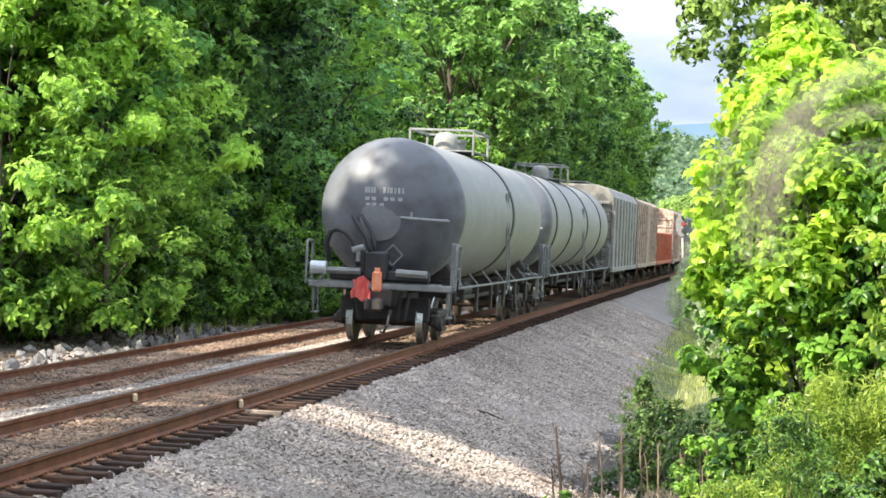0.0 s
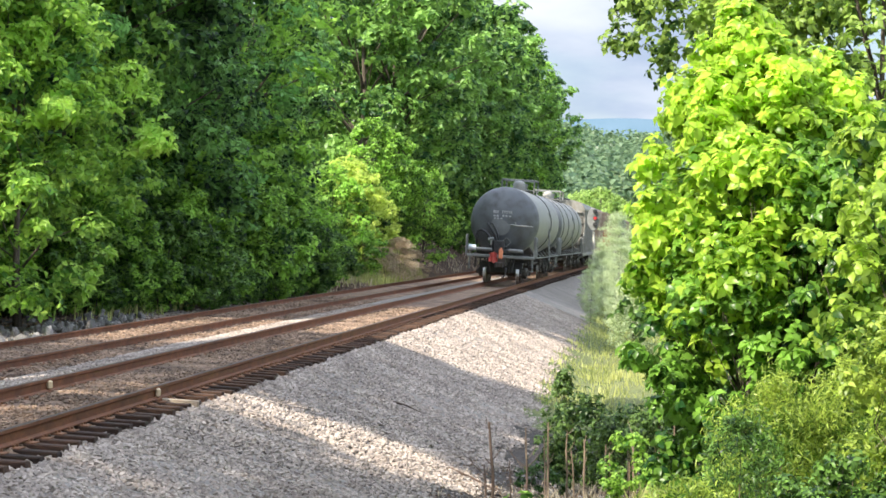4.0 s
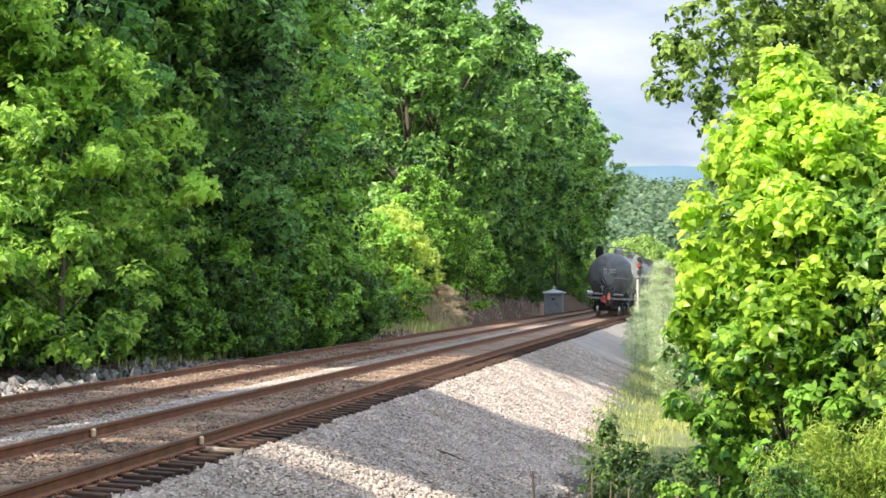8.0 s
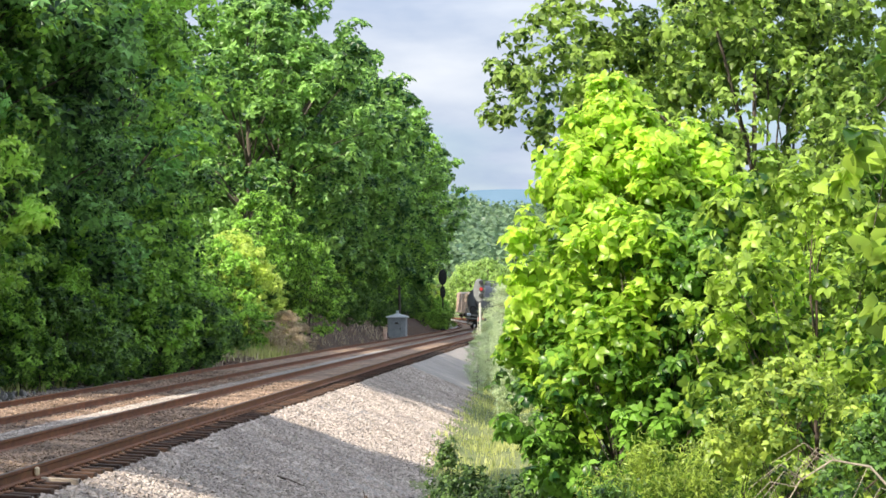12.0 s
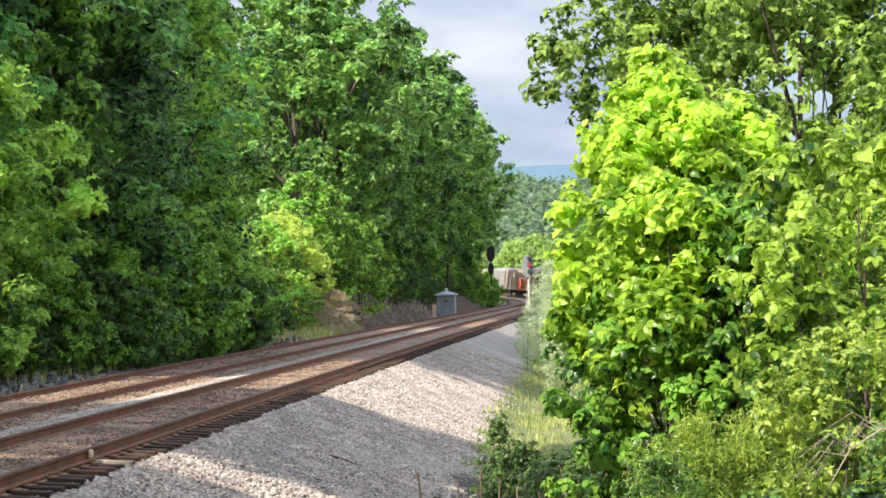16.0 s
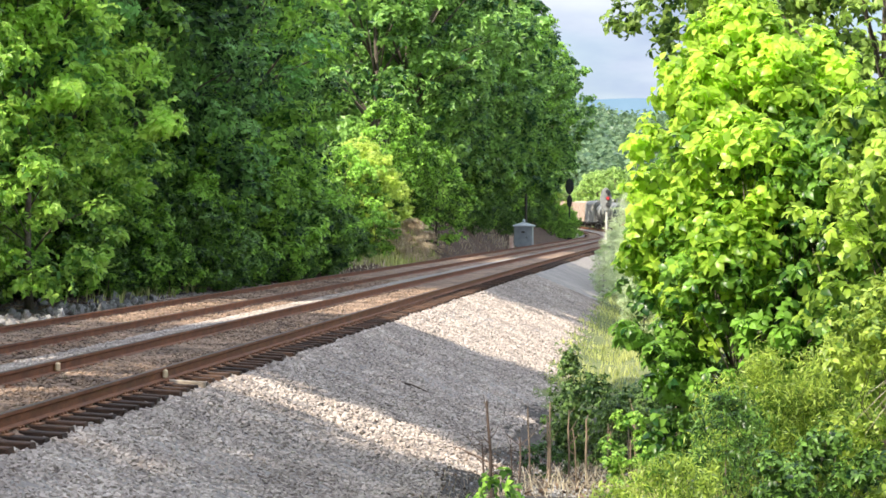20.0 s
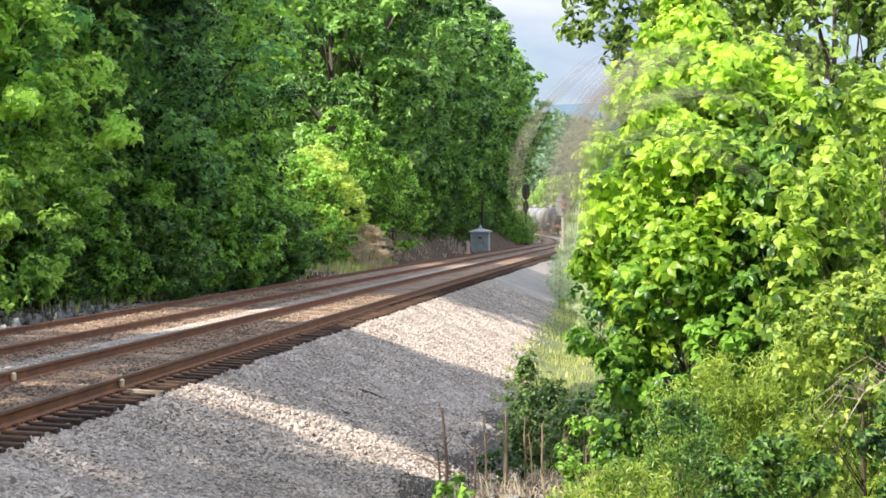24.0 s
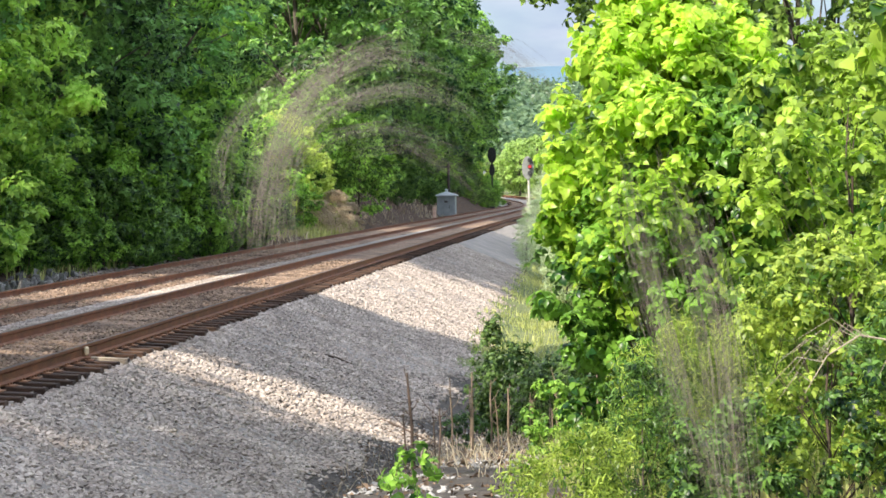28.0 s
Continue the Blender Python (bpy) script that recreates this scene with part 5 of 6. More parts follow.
def posts():
    x, y = 5.33, 154.3
    root = thing("marker_post", "short faded orange marker post beside the far track", "post", at=Matrix.Translation((x, y, ground_at(x, y))))
    bm = bmesh.new()
    box(bm, (0, 0, 0.55), (0.3, 0.3, 1.3), 0.04)
    part("shaft", bm, M_ORPOST, root)
    bm = bmesh.new()
    box(bm, (0, 0, 1.24), (0.36, 0.36, 0.1), 0.02)
    part("cap", bm, M_CREAM, root)

    x, y = 7.55, 180.0
    g = ground_at(x, y)
    root = thing("utility_pole", "dark creosoted pole standing behind the signal cabin", "utility pole", at=Matrix.Translation((x, y, g)))
    bm = bmesh.new()
    rod(bm, (0, 0, -0.3), (0, 0, 5.0), 0.15, 12, 0.11)
    part("pole", bm, M_POLE, root)
    bm = bmesh.new()
    box(bm, (0, -0.14, 4.7), (0.5, 0.1, 0.12), 0.01)
    part("cross_arm", bm, M_POLE, root)

    x, y = 15.3, 239.0
    g = ground_at(x, y)
    root = thing("signal_mast", "black railway signal mast with two heads", "railway signal", at=Matrix.Translation((x, y, g)) @ Matrix.Rotation(radians(-5), 4, "Z"))
    bm = bmesh.new()
    rod(bm, (0, 0, 0), (0, 0, 6.4 - g), 0.09, 10)
    box(bm, (0, 0, 0.2), (0.6, 0.6, 0.5), 0.05)
    part("mast", bm, M_BLACK, root)
    for zz, hw, hh in ((6.1 - g, 0.52, 0.95), (4.3 - g, 0.34, 0.75)):
        bm = bmesh.new()
        lathe(bm, [(-0.03, 0), (-0.03, 1.0), (0.03, 1.0), (0.03, 0)], 20)
        for v in bm.verts:
            v.co.x, v.co.z = v.co.x * hw, v.co.z * hh
        bmesh.ops.translate(bm, verts=bm.verts, vec=(0, -0.14, zz))
        hd = part("target", bm, M_BLACK, root, "black oval signal target")
        for k in (-1, 0, 1):
            bm = bmesh.new()
            rod(bm, (0, -0.16, zz + k * hh * 0.5), (0, -0.42, zz + k * hh * 0.5), 0.13, 12)
            part("lamp_hood", bm, M_BLACK, hd)

    x, y = 9.85, 119.0
    g = ground_at(x, y)
    root = thing("trackside_signal", "pale signal post with a grey oval head and red lens", "railway signal", at=Matrix.Translation((x, y, g)) @ Matrix.Rotation(radians(-6), 4, "Z"))
    bm = bmesh.new()
    rod(bm, (0, 0, -0.2), (0, 0, 2.5 - g), 0.08, 12, 0.07)
    part("post", bm, M_POST, root)
    bm = bmesh.new()
    rod(bm, (0, 0.05, 2.5 - g), (0, 0.05, 3.95 - g), 0.05, 10)
    part("mast_top", bm, M_BOARD, root)
    bm = bmesh.new()
    lathe(bm, [(-0.03, 0), (-0.03, 0.96), (-0.015, 1.0), (0.015, 1.0), (0.03, 0.96), (0.03, 0)], 24)
    for v in bm.verts:
        v.co.x, v.co.z = v.co.x * 0.36, v.co.z * 0.7
    bmesh.ops.translate(bm, verts=bm.verts, vec=(-0.04, -0.1, 3.25 - g))
    hd = part("target", bm, M_GREYSTEEL, root, "weathered grey oval signal target")
    for zz, lens in ((3.72 - g, M_BLACK), (3.32 - g, M_LENS), (2.94 - g, M_BLACK)):
        bm = bmesh.new()
        tube(bm, [(0.08, -0.13, zz), (0.08, -0.2, zz), (0.08, -0.34, zz)], [0.14, 0.14, 0.12], 14)
        hood = part("lamp_hood", bm, M_BLACK, hd)
        bm = bmesh.new()
        rod(bm, (0.08, -0.34, zz), (0.08, -0.352, zz), 0.1, 14)
        part("lens", bm, lens, hd, "red lens" if lens is M_LENS else "dark lens")
    bm = bmesh.new()
    for k in range(7):
        rod(bm, (-0.16, 0.12, 0.5 + 0.32 * k), (0.16, 0.12, 0.5 + 0.32 * k), 0.014, 6)
    for sx in (-0.16, 0.16):
        rod(bm, (sx, 0.12, 0.2), (sx, 0.12, 2.6), 0.018, 6)
    part("ladder", bm, M_POST, root)

    x, y = 11.3, 121.0
    g = ground_at(x, y)
    root = thing("sign_board", "small brown board on a thin post beside the signal", "sign", at=Matrix.Translation((x, y, g)))
    bm = bmesh.new()
    rod(bm, (0, 0, -0.2), (0, 0, 2.3 - g), 0.035, 8)
    part("post", bm, M_POST, root)
    bm = bmesh.new()
    box(bm, (0, -0.05, 2.45 - g), (0.6, 0.03, 0.66), 0.008)
    part("board", bm, M_BROWN, root, "weathered brown board")


posts()


def rock_pile():
    """Grey riprap and one white stone between the far track and the hedge."""
    rng = np.random.default_rng(14)
    meshes = []
    for k in range(6):
        bm = bmesh.new()
        bmesh.ops.create_icosphere(bm, subdivisions=1, radius=1)
        for v in bm.verts:
            v.co *= 1 + rng.uniform(-0.28, 0.28)
            v.co.z *= 0.7
        me = bpy.data.meshes.new("rock")
        bm.to_mesh(me)
        bm.free()
        me.materials.append(M_ROCK)
        meshes.append(me)
    root = thing("rock_pile", "heap of grey riprap beside the far track", "rock pile")
    for k in range(230):
        s = rng.uniform(36, 60)
        o = -6.9 - abs(rng.normal()) * 1.1 - 0.05 * (s - 38)
        x, y, z, th = line(s, o)
        r = 0.04 + 0.14 * rng.random() ** 1.8
        ob = new("rock", meshes[k % 6])
        ob.parent = root
        hump = 0.14 * math.exp(-((o + 7.9) / 0.8) ** 2)
        ob.matrix_basis = Matrix.Translation((x, y, ground_at(x, y) + r * 0.35 + hump * rng.random())) @ Euler(rng.uniform(0, 6, 3).tolist()).to_matrix().to_4x4() @ Matrix.Diagonal((r * 1.2, r, r, 1))
    bm = bmesh.new()
    box(bm, (0, 0, 0), (0.62, 0.42, 0.22), 0.06)
    for v in bm.verts:
        v.co += Vector(rng.uniform(-0.04, 0.04, 3).tolist())
    x, y = -8.75, 47.6
    st = part("white_stone", bm, M_WHITE_ROCK, None)
    tagged(st, "flat white limestone block lying on the ballast", "stone")
    st.matrix_basis = Matrix.Translation((x, y, ground_at(x, y) + 0.1)) @ Matrix.Rotation(0.4, 4, "Z") @ Matrix.Rotation(0.2, 4, "Y")


rock_pile()


# ---- fallen leaves and twigs ----
L_LITTER = leafy("fallen_leaves", (0.045, 0.03, 0.02), (0.22, 0.15, 0.10), 0.1, rough=0.7, clump=0.8)


def litter(name, label, count, s_range, o_range, size, seed):
    """Curled dead leaves that lie on the soil."""
    rng = np.random.default_rng(seed)
    s, o = rng.uniform(*s_range, count), rng.uniform(*o_range, count)
    x, y, z, th = line(s, o)
    c = np.stack([x, y, z + profile(s, o) + 0.012 + 0.02 * rng.random(count)], -1)
    nrm = np.array([0, 0, 1.0]) + rng.normal(size=(count, 3)) * 0.45
    ob = new(name, leaf_mesh(name, c, nrm, size, L_LITTER, rng, 1.6, 0.3))
    return tagged(ob, label, "leaf litter", kind="stuff")


litter("leaf_litter", "brown dead leaves strewn over the ditch", 9000, (7, 34), (4.3, 9.5), 0.05, 301)
litter("leaf_litter", "reddish dead leaves at the foot of the wood", 9000, (40, 100), (-12.5, -7.3), 0.11, 302)

# ---- the overgrown right-hand side ----
def blades(name, label, count, s_range, o_range, height, material, seed, category="grass", lean=0.4, width=0.012):
    """Grass: thin bent blades standing on the ground."""
    rng = np.random.default_rng(seed)
    s, o = rng.uniform(*s_range, count), rng.uniform(*o_range, count)
    clear = (o < 0) | (s < 36) | (o > toe_at(s) + 0.05 + rng.exponential(0.3, count))
    s, o = s[clear], o[clear]
    count = len(s)
    x, y, z, th = line(s, o)
    z = z + profile(s, o) - 0.03
    keep = np.sin(x * 1.1 + 2 * np.sin(y * 0.35)) + np.sin(y * 0.5 + x) + rng.normal(size=count) > -0.4
    x, y, z = x[keep], y[keep], z[keep]
    n = len(x)
    h = height * rng.uniform(0.5, 1.4, n)
    a = rng.random(n) * 6.283
    w = width * rng.uniform(0.7, 1.5, n)
    d = np.stack([np.cos(a), np.sin(a), np.zeros(n)], -1)
    q = np.stack([-np.sin(a), np.cos(a), np.zeros(n)], -1) * w[:, None]
    b = np.stack([x, y, z], -1)
    k = (h * lean * rng.uniform(0.2, 1.5, n))[:, None]
    up = np.array([0, 0, 1.0])
    v = np.stack([b - q, b + q, b + d * k * 0.35 + up * (h * 0.6)[:, None] + q * 0.7, b + d * k * 0.35 + up * (h * 0.6)[:, None] - q * 0.7, b + d * k + up * h[:, None]], 1)
    i = 5 * np.arange(n)
    f4 = np.stack([i, i + 1, i + 2, i + 3], -1).tolist()
    f3 = np.stack([i + 3, i + 2, i + 4], -1).tolist()
    ob = new(name, mesh_of(name, v.reshape(-1, 3), f4 + f3, [material]))
    return tagged(ob, label, category, kind="stuff")


blades("grass", "sunlit yellow-green grass below the ballast", 40000, (42, 130), (4.1, 10.5), 0.17, L_GRASS, 71, width=0.014)
blades("grass", "green grass and weeds on the near bank", 12000, (6, 34), (7.3, 13), 0.24, L_GRASS, 72)
blades("dead_grass", "pale dead grass in the ditch", 3200, (14, 34), (4.4, 8.2), 0.18, L_STRAW, 73, lean=1.2, width=0.005)
blades("grass", "tall pale grass at the foot of the sunlit shrubs", 2600, (102, 118), (-11.0, -7.0), 0.6, L_GRASS, 76, width=0.03)
blades("grass", "grass at the foot of the wood", 1800, (56, 120), (-9.8, -8.3), 0.35, L_GRASS, 74, width=0.02)
blades("dead_grass", "dry grass hanging on the clay bank", 2600, (86, 190), (-10.5, -7.2), 0.4, L_STRAW, 75, lean=0.9, width=0.02)


def one(seed, x, y, height, spread, base, material, n, per, leaf, trunk, name, label, category, limbs=10, clump=(0.15, 0.3), up=0.8, flat=0.8, long=1.5, bark=None, sink=0.0, lean=(0, 0), extra=(), cone=0.0, seg_limb=1.0):
    ob = make_tree(seed, height, spread, base, material, n, per, leaf, trunk, name, label, category, "", limbs, clump, bark, up, flat, long, lean, True, extra, cone, seg_limb)
    ob.matrix_basis = Matrix.Translation((x, y, ground_at(x, y) - sink))
    return ob


one(81, 2.05, 13.7, 3.55, 0.72, 1.3, L_LIME, 270, 66, 0.076, 0.026, "sapling", "sunlit lime-green sapling with large fresh leaves", "sapling", 14, (0.08, 0.19), long=1.5, cone=0.7, flat=1.1)
one(82, 2.12, 13.4, 2.15, 0.78, 0.2, L_GLOSS, 230, 60, 0.068, 0.02, "shrub", "glossy dark green shrub under the sapling", "shrub", 16, (0.07, 0.17), long=1.5)
one(101, 2.35, 13.0, 2.5, 0.6, 0.6, L_GLOSS, 160, 54, 0.066, 0.016, "shrub", "leafy green shrub crowding against the sapling", "shrub", 12, (0.08, 0.17), long=1.5)
one(107, 2.6, 13.9, 3.25, 0.6, 1.5, L_LIME, 190, 66, 0.076, 0.022, "sapling", "second sunlit lime-green sapling beside the first", "sapling", 12, (0.08, 0.19), long=1.5, cone=0.6, flat=1.1)
one(111, 1.95, 12.9, 2.6, 0.36, 1.4, L_LIME, 70, 48, 0.075, 0.014, "sapling", "slender lime-green shoot in front of the saplings", "sapling", 10, (0.08, 0.17), long=1.5, flat=1.1)
one(98, 1.75, 18.6, 0.7, 0.28, 0.05, L_YOUNG, 34, 60, 0.04, 0.01, "weed", "light green leafy weed beside the ditch", "weed", 10, (0.06, 0.12))
one(83, 3.0, 12.0, 2.7, 0.85, 0.3, L_PRIVET, 180, 42, 0.068, 0.018, "shrub", "open privet shrub with thin dark stems", "shrub", 26, (0.08, 0.19), bark=M_DARKSTALK, long=1.6)
one(84, 2.35, 9.8, 1.4, 0.5, 0.1, L_FEATHER, 100, 80, 0.042, 0.012, "shrub", "small-leaved green shrub with thin dark stems", "shrub", 22, (0.06, 0.15), bark=M_DARKSTALK, long=1.9)
one(85, 2.3, 7.2, 2.75, 0.36, 1.6, L_PRIVET, 46, 20, 0.085, 0.014, "sapling", "sapling with broad pale green leaves near the path", "sapling", 12, (0.1, 0.2), long=1.3, up=1.0)
one(86, 5.1, 22.6, 8.4, 2.75, 2.0, L_OAK, 520, 114, 0.09, 0.07, "tree", "oak with dark boughs and sunlit leaf tips", "tree", 16, (0.18, 0.46), long=1.6, seg_limb=0.7, extra=[(-2.3, 0, 5.3, 0.4), (-2.6, 0.1, 5.2, 0.34), (-2.9, 0, 5.35, 0.3), (-3.12, 0, 5.25, 0.24), (-2.75, 0.2, 5.7, 0.26), (-2.4, 0, 5.9, 0.34)])
one(87, 1.78, 10.8, 0.95, 0.42, 0.05, L_FEATHER, 70, 190, 0.042, 0.01, "weed", "tall feathery light green weed", "weed", 14, (0.06, 0.15), long=6.0, up=0.2, flat=1.3)
one(102, 2.2, 10.9, 1.0, 0.36, 0.1, L_FEATHER, 44, 170, 0.042, 0.01, "weed", "tall feathery yellow-green weed", "weed", 12, (0.06, 0.14), long=6.0, up=0.2, flat=1.3)
one(88, 1.05, 9.3, 0.55, 0.36, 0.02, L_FEATHER, 46, 110, 0.04, 0.008, "weed", "low feathery green weed", "weed", 10, (0.06, 0.13), long=4.5, up=0.4, flat=1.0)
one(103, 1.42, 9.9, 0.8, 0.26, 0.0, L_UNDER, 60, 100, 0.034, 0.008, "weed", "dark green feathery weed in the shade", "weed", 12, (0.06, 0.13), long=4.0, up=0.4)
one(104, 1.8, 9.1, 0.7, 0.34, 0.0, L_UNDER, 55, 90, 0.036, 0.008, "weed", "green leafy weed among dark stems", "weed", 16, (0.05, 0.12), long=2.0, up=0.6, bark=M_DARKSTALK)
one(89, 0.22, 7.6, 0.72, 0.14, 0.25, L_WOOD3, 24, 12, 0.04, 0.006, "seedling", "small bright green seedling with broad leaves", "seedling", 6, (0.05, 0.09), long=1.4, up=1.2)
one(90, 2.2, 29.0, 1.35, 0.62, 0.1, L_SCRUB, 110, 48, 0.06, 0.01, "shrub", "dark green low shrub beside the ditch", "shrub", 20, (0.07, 0.24), long=1.8, bark=M_DARKSTALK, cone=0.7, flat=1.1, up=0.5)
one(108, 2.85, 28.6, 1.15, 0.7, 0.1, L_SCRUB, 110, 48, 0.06, 0.01, "shrub", "dark green shrub with bare lower stems", "shrub", 20, (0.07, 0.24), long=1.8, bark=M_DARKSTALK, cone=0.5, flat=1.1, up=0.5)
one(109, 2.35, 26.4, 0.95, 0.4, 0.1, L_SCRUB, 70, 50, 0.045, 0.01, "shrub", "small dark green shrub among dead stalks", "shrub", 20, (0.07, 0.24), long=1.8, bark=M_DARKSTALK, flat=1.1, up=0.5)
one(110, 1.15, 22.8, 0.5, 0.28, 0.1, L_DARK, 45, 40, 0.035, 0.006, "weed", "dark low weed in the ditch", "weed", 10, (0.04, 0.09), long=2.0)
one(100, 3.4, 27.8, 1.3, 0.7, 0.1, L_SCRUB, 130, 48, 0.06, 0.01, "shrub", "tangled dark green shrub at the edge of the ditch", "shrub", 20, (0.07, 0.24), long=1.8, bark=M_DARKSTALK, flat=1.1, up=0.5)
one(91, 1.9, 29.8, 1.95, 0.3, 0.3, L_SCRUB, 60, 42, 0.055, 0.01, "shrub", "dark green narrow shrub at the toe of the ballast", "shrub", 18, (0.07, 0.24), long=1.8, bark=M_DARKSTALK, cone=1.0, flat=1.1, up=0.5)
one(92, 6.3, 62.0, 2.2, 0.8, 0.2, L_PALE, 80, 90, 0.09, 0.03, "shrub", "pale flowering shrub below the ballast", "shrub", 12, (0.14, 0.3), long=2.5)
one(93, 7.9, 74.0, 2.6, 1.0, 0.2, L_PALE, 80, 80, 0.1, 0.03, "shrub", "pale flowering shrub in the grass", "shrub", 12, (0.16, 0.34), long=2.5)
one(94, 2.8, 16.8, 3.0, 1.0, 0.2, L_UNDER, 150, 70, 0.075, 0.03, "shrub", "green shrub behind the sapling", "shrub", 14, (0.12, 0.27))
one(95, 4.2, 18.5, 3.8, 1.3, 0.2, L_PRIVET, 150, 70, 0.085, 0.04, "shrub", "dense green shrub behind the sapling", "shrub", 14, (0.16, 0.34))
one(96, 2.75, 8.9, 1.35, 0.6, 0.05, L_UNDER, 90, 100, 0.036, 0.012, "shrub", "dark green shrub with dark stems near the path", "shrub", 22, (0.06, 0.15), long=2.0, bark=M_DARKSTALK)
one(97, 6.1, 25.5, 7.6, 2.6, 0.8, L_OAK, 240, 80, 0.15, 0.12, "tree", "oak with dark boughs behind the shrubs", "tree", 14, (0.25, 0.55), long=1.6, seg_limb=0.7)
# the hedge goes on along the right of the line
RIGHT = make_tree(99, 5.2, 2.2, 0.3, L_WOOD3, 100, 80, 0.2, 0.08, "tree", "bushy green tree below the ballast slope", "tree", "trees below the ballast", 12, (0.35, 0.7))
plant(RIGHT, [(8.5, 30, 1.0), (9.5, 40, 1.1), (8.2, 20, 1.0), (13.5, 62, 1.1), (17.0, 85, 1.1), (20.5, 110, 1.1), (24.0, 140, 1.0), (28.5, 170, 1.1), (11, 50, 1.0), (7.4, 13.5, 0.8), (6.2, 8.5, 0.75), (19, 72, 1.3), (31, 195, 1.0)], 66)


def stalk(x, y, height, r, material, name, label, seed, twigs=4):
    rng = random.Random(seed)
    root = thing(name, label, "dead stalk", "dead stalks beside the ditch", at=Matrix.Translation((x, y, ground_at(x, y) - 0.05)))
    bm = bmesh.new()
    lean = (rng.uniform(-0.05, 0.05), rng.uniform(-0.05, 0.05))
    pts = [(lean[0] * k * height / 4 + rng.uniform(-0.008, 0.008), lean[1] * k * height / 4, height * k / 4) for k in range(5)]
    tube(bm, pts, [r, r * 0.95, r * 0.85, r * 0.75, r * 0.5], 7)
    part("stem", bm, material, root)
    for k in range(twigs):
        bm = bmesh.new()
        z = height * rng.uniform(0.45, 0.97)
        a, ln = rng.uniform(0, 6.28), rng.uniform(0.04, 0.14)
        p = Vector((lean[0] * z, lean[1] * z, z))
        tube(bm, [p, p + Vector((math.cos(a) * ln * 0.6, math.sin(a) * ln * 0.6, ln * 0.5)), p + Vector((math.cos(a) * ln, math.sin(a) * ln, ln * 1.1))], [r * 0.4, r * 0.3, r * 0.15], 5)
        part("twig", bm, material, root)
    return root


STALKS = [(0.375, 15.0, 0.95, 0.016, 1), (0.32, 15.1, 0.62, 0.011, 1), (0.47, 12.4, 0.62, 0.010, 1), (0.9, 20.2, 1.05, 0.012, 0), (1.09, 20.0, 1.05, 0.016, 0), (1.29, 20.2, 0.95, 0.014, 0), (1.35, 20.0, 0.72, 0.011, 0),
          (1.46, 20.1, 0.85, 0.016, 0), (1.98, 20.2, 0.95, 0.014, 0), (2.2, 20.0, 0.9, 0.012, 0), (2.4, 20.2, 1.1, 0.013, 0), (1.75, 21.0, 0.8, 0.010, 0), (1.15, 21.5, 0.9, 0.012, 0), (0.66, 18.6, 0.7, 0.008, 1), (1.6, 18.8, 0.7, 0.009, 0),
          (1.85, 19.2, 0.6, 0.010, 0), (-0.72, 9.2, 0.55, 0.010, 1)]
for i, (x, y, h, r, dark) in enumerate(STALKS):
    stalk(x, y, h * 0.85, r * 0.9, M_DARKSTALK if dark else M_STALK, "dead_stalk", "dead blackened weed stalk" if dark else "dry brown weed stalk", 200 + i)


def fallen_sticks():
    for i, (x, y, ln, a) in enumerate(((-0.74, 35.2, 0.5, 0.3), (0.2, 30.5, 0.8, -0.4), (0.75, 29.5, 0.6, 0.9), (0.55, 26.0, 0.7, 0.2), (1.2, 25.5, 0.6, -0.7))):
        g = ground_at(x, y)
        bm = bmesh.new()
        d = Vector((math.cos(a), math.sin(a), 0))
        e = Vector((x, y, 0)) + d * ln
        tube(bm, [(0, 0, 0.03), d * ln * 0.5 + Vector((0, 0, (ground_at(*(Vector((x, y)) + d.xy * ln * 0.5)) - g) + 0.05)), d * ln + Vector((0, 0, ground_at(e.x, e.y) - g + 0.03))], [0.022, 0.018, 0.008], 6)
        ob = part("fallen_stick", bm, M_DARKSTALK, None)
        ob.matrix_basis = Matrix.Translation((x, y, g))
        tagged(ob, "dark fallen stick lying on the slope", "stick", "fallen sticks")


fallen_sticks()


def dead_branch():
    """A grey dead branch that arches over the weeds."""
    rng = np.random.default_rng(19)
    root = thing("dead_branch", "arching brown dead branch with bare twigs", "dead branch", at=Matrix.Translation((2.42, 8.0, ground_at(2.42, 8.0) + 0.03)))
    spine = [(0.0, 0, 0), (0.02, 0, 0.45), (-0.05, 0.02, 0.85), (-0.2, 0.03, 1.02), (-0.36, 0.02, 1.05), (-0.5, 0, 0.97), (-0.6, -0.03, 0.82)]
    bm = bmesh.new()
    tube(bm, spine, [0.007, 0.0065, 0.006, 0.005, 0.004, 0.003, 0.0015], 6)
    part("main_stem", bm, M_TWIG, root)
    for k in range(16):
        j = rng.integers(2, 6)
        p = Vector(spine[j]).lerp(Vector(spine[j + 1]), rng.random())
        bm = bmesh.new()
        q = p + Vector((rng.uniform(-0.22, -0.05), rng.uniform(-0.1, 0.1), rng.uniform(-0.05, 0.08)))
        tube(bm, [p, p.lerp(q, 0.5) + Vector((0, 0, 0.04)), q + Vector((-0.03, 0, -0.08))], [0.002, 0.0015, 0.0007], 5)
        part("twig", bm, M_TWIG, root)


dead_branch()


# ---- dry grass close to the eye ----
M_STRAW = surf("dry_straw", (0.115, 0.10, 0.082), (0.20, 0.175, 0.143), 30, 0.9, bump=0)
STRAW_PX = 0.00035735      # metres of one unit of the outlines below


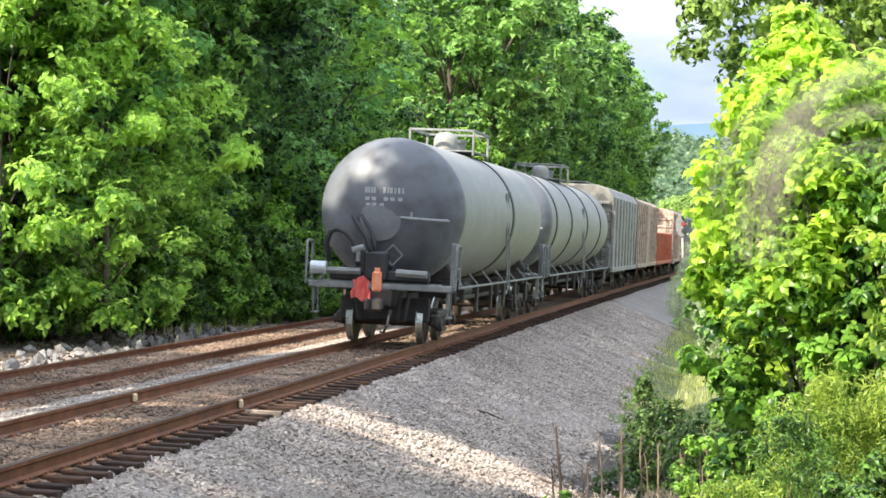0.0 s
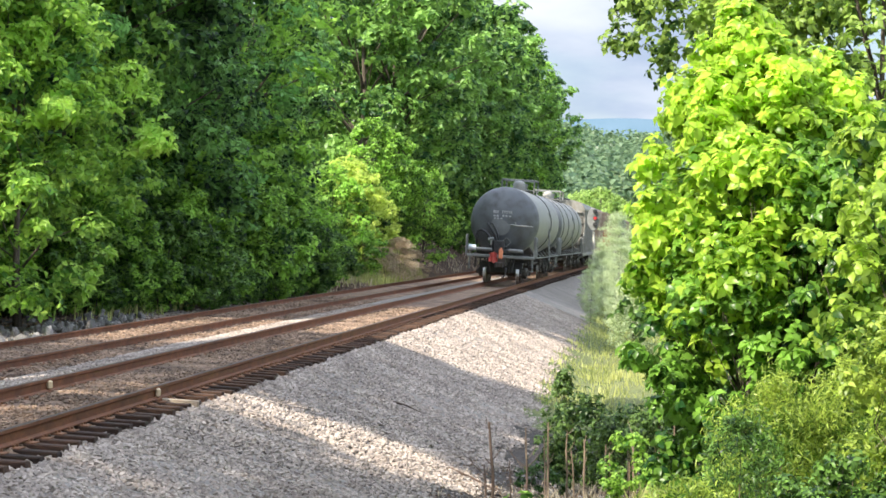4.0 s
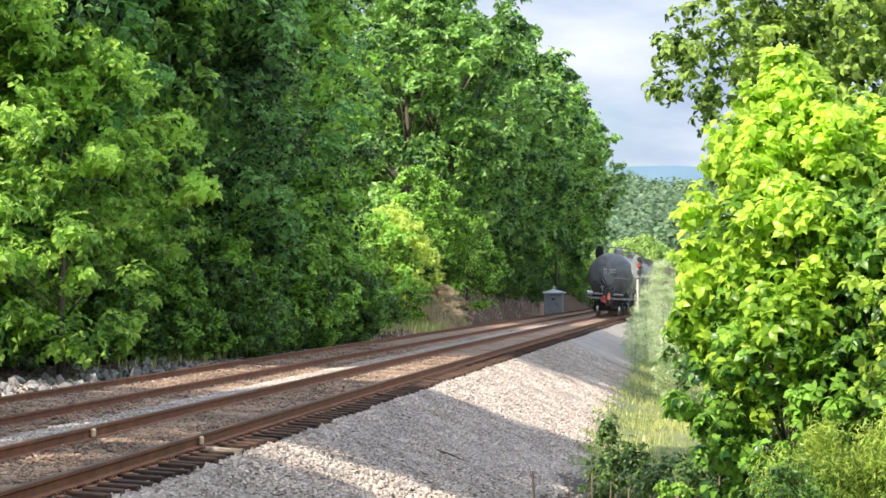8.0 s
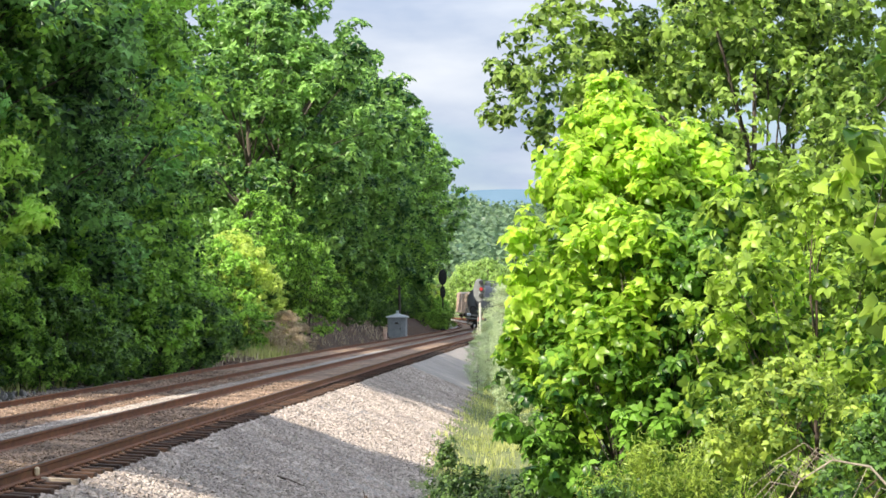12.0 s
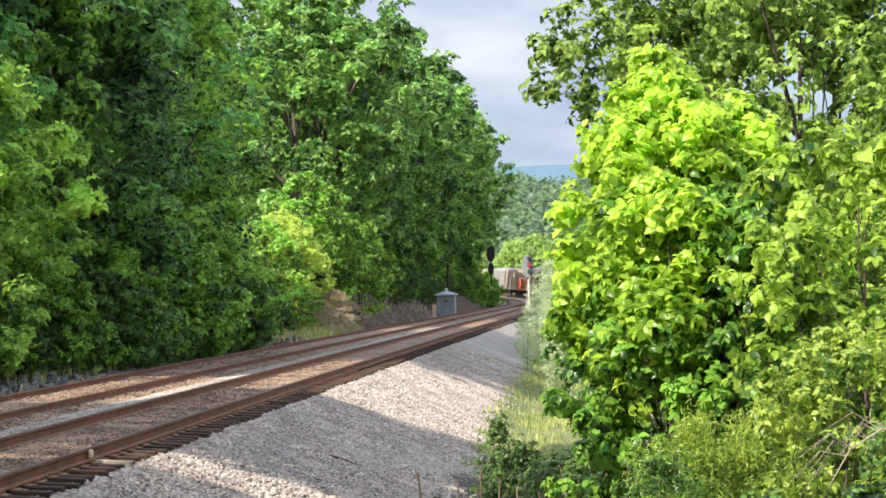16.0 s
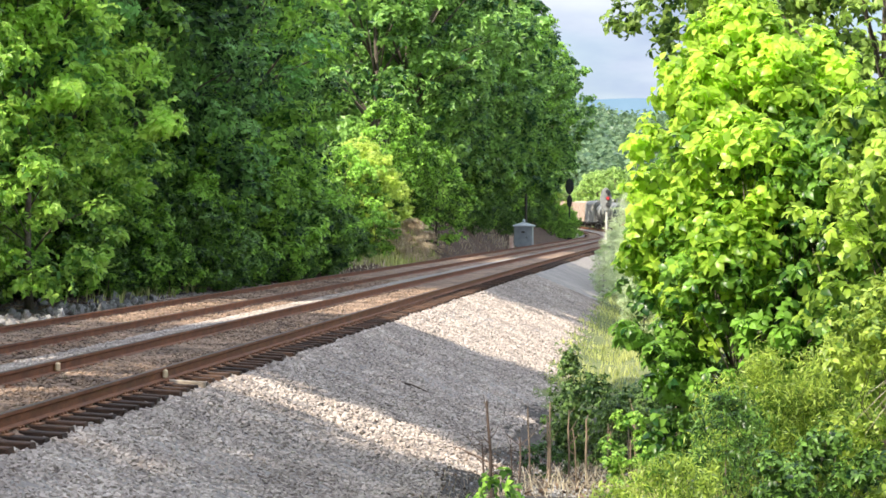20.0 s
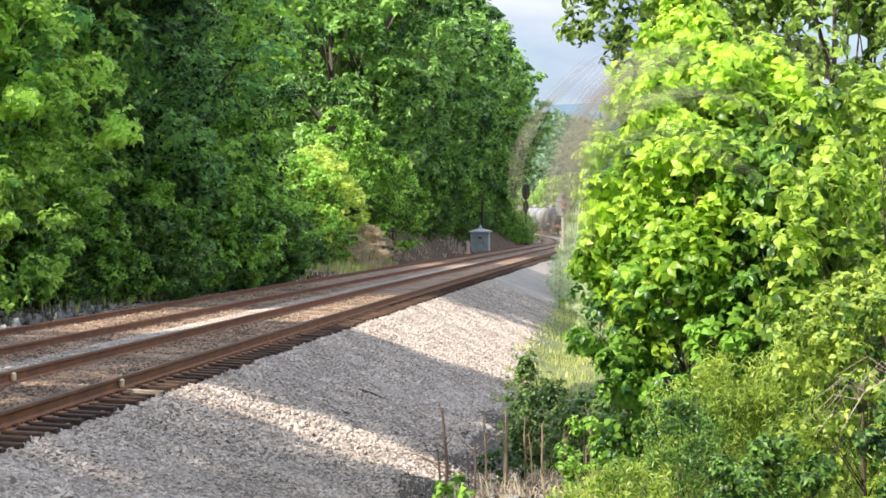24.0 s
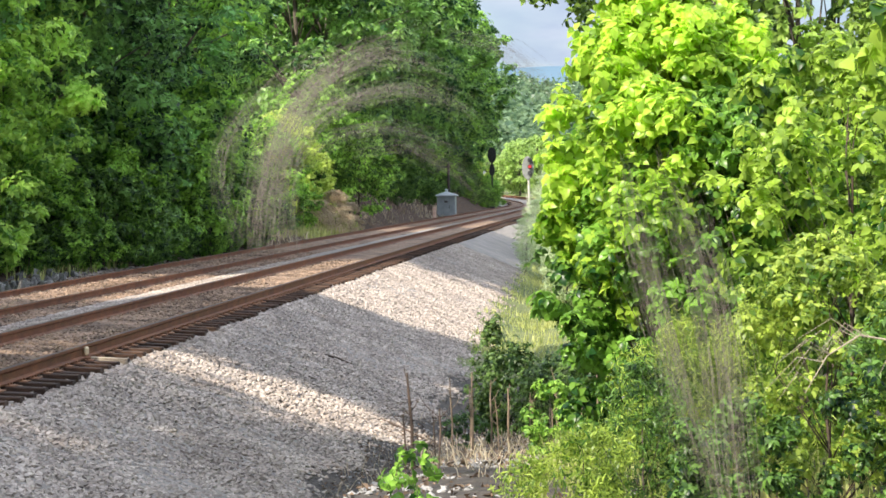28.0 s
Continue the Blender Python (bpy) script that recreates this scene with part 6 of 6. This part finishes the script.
def hairs(bm, outline, count, spread, rng, r=0.000048):
    """A strand: many fine hairs that follow one bent outline and fray."""
    pts = np.array(outline, dtype=float)
    u = np.linspace(0, 1, len(pts))
    for _ in range(int(count * 4.5)):
        a, b = sorted((rng.uniform(-0.08, 0.35), rng.uniform(0.6, 1.0)))
        w = np.linspace(max(a, 0), b, 9)
        fray = rng.normal(size=2) * spread * 1.25
        way = rng.normal(size=2) * spread * 0.7
        x = np.interp(w, u, pts[:, 0]) + fray[0] + way[0] * w
        z = np.interp(w, u, pts[:, 1]) + fray[1] * 0.7 + way[1] * w
        y = rng.normal() * 0.03
        tube(bm, [(p * STRAW_PX, y, -q * 0.88 * STRAW_PX) for p, q in zip(x, z)], [r * (1 - 0.5 * k / 8) for k in range(9)], 3)


def dry_grass():
    rng = np.random.default_rng(77)
    root = thing("dry_grass", "tall dry grass with drooping straw-coloured plumes close by", "dry grass")
    strands = [
        ([(0, 0), (5, -80), (15, -160), (35, -240), (70, -310), (130, -370), (210, -410), (300, -425)], 34, 14),
        ([(-25, 0), (-12, -90), (10, -180), (45, -270), (110, -340), (190, -385), (280, -370), (350, -330)], 30, 12),
        ([(35, 5), (28, -90), (40, -190), (85, -260), (150, -300), (250, -320), (340, -290), (400, -220)], 28, 12),
        ([(-40, -20), (-75, -110), (-70, -190), (-40, -260), (10, -320), (60, -370), (120, -400)], 12, 6),
        ([(60, -150), (130, -225), (220, -240), (300, -215), (380, -180)], 16, 9),
        ([(330, -420), (420, -400), (480, -340), (520, -280)], 12, 9),
        ([(160, -190), (260, -200), (340, -150), (390, -90)], 12, 10),
    ]
    for outline, n, spread in strands:
        bm = bmesh.new()
        hairs(bm, outline, n, spread, rng)
        part("plume", bm, M_STRAW, root)
    for outline, n, spread in (([(830, 560), (815, 400), (805, 250), (780, 90), (735, -60), (690, -180)], 42, 17), ([(800, 520), (740, 330), (690, 120), (650, -60), (640, -190)], 30, 15)):
        bm = bmesh.new()
        hairs(bm, outline, n, spread, rng, 0.00006)
        part("stalk", bm, M_STRAW, root)
    return root


DRY_GRASS = dry_grass()


def sway():
    """The dry grass swings in the wind."""
    walk(DRY_GRASS, [
        (0, pose(0.2229, 1.1188, 1.9862, 0, 0, 2.22)),
        (1, pose(0.2250, 1.1992, 1.9822, 0, 0, 1.91)),
        (2.2, pose(0.2484, 1.3761, 1.9721, 0, 0, 1.46)),
        (5, pose(0.2472, 1.3736, 1.9991, 0, 0, 0.08)),
        (10, pose(0.3865, 1.2812, 2.0244, 0, 0, -2.52)),
        (14, pose(0.4051, 1.2569, 2.0234, 0, 0, -2.41)),
        (17, pose(0.4014, 1.2308, 1.9895, 0, 0, -2.22)),
        (19.3, pose(0.3698, 1.2288, 1.9756, 0, 0, -0.17)),
        (20.5, pose(0.2677, 1.2398, 1.9854, 0, 0, -0.01)),
        (21, pose(0.2106, 1.2053, 1.9917, 0, 0, -0.15)),
        (21.6, pose(0.1785, 1.1589, 1.9970, 0, 0, -0.90)),
        (22.3, pose(0.1413, 1.1551, 1.9973, 0, 0, -1.33)),
        (23.5, pose(0.1217, 1.1614, 1.9988, 0, 0, -1.26)),
        (24.5, pose(0.1067, 1.1603, 2.0014, 0, 0, -1.26)),
        (25, pose(0.0897, 1.1639, 2.0020, 0, 0, -1.28)),
        (25.5, pose(0.0712, 1.2094, 2.0032, 0, 0, -1.39)),
        (26, pose(0.0514, 1.1998, 1.9953, 0, 0, -1.28)),
        (26.6, pose(0.0384, 1.2073, 1.9880, 0, 0, -1.32)),
        (27, pose(0.0375, 1.1930, 1.9906, 0, 0, -1.40)),
        (27.6, pose(0.0468, 1.2065, 1.9943, 0, 0, -1.52)),
        (28, pose(-0.0202, 1.2389, 1.9836, 0, 0, -2.20)),
    ])


motions()
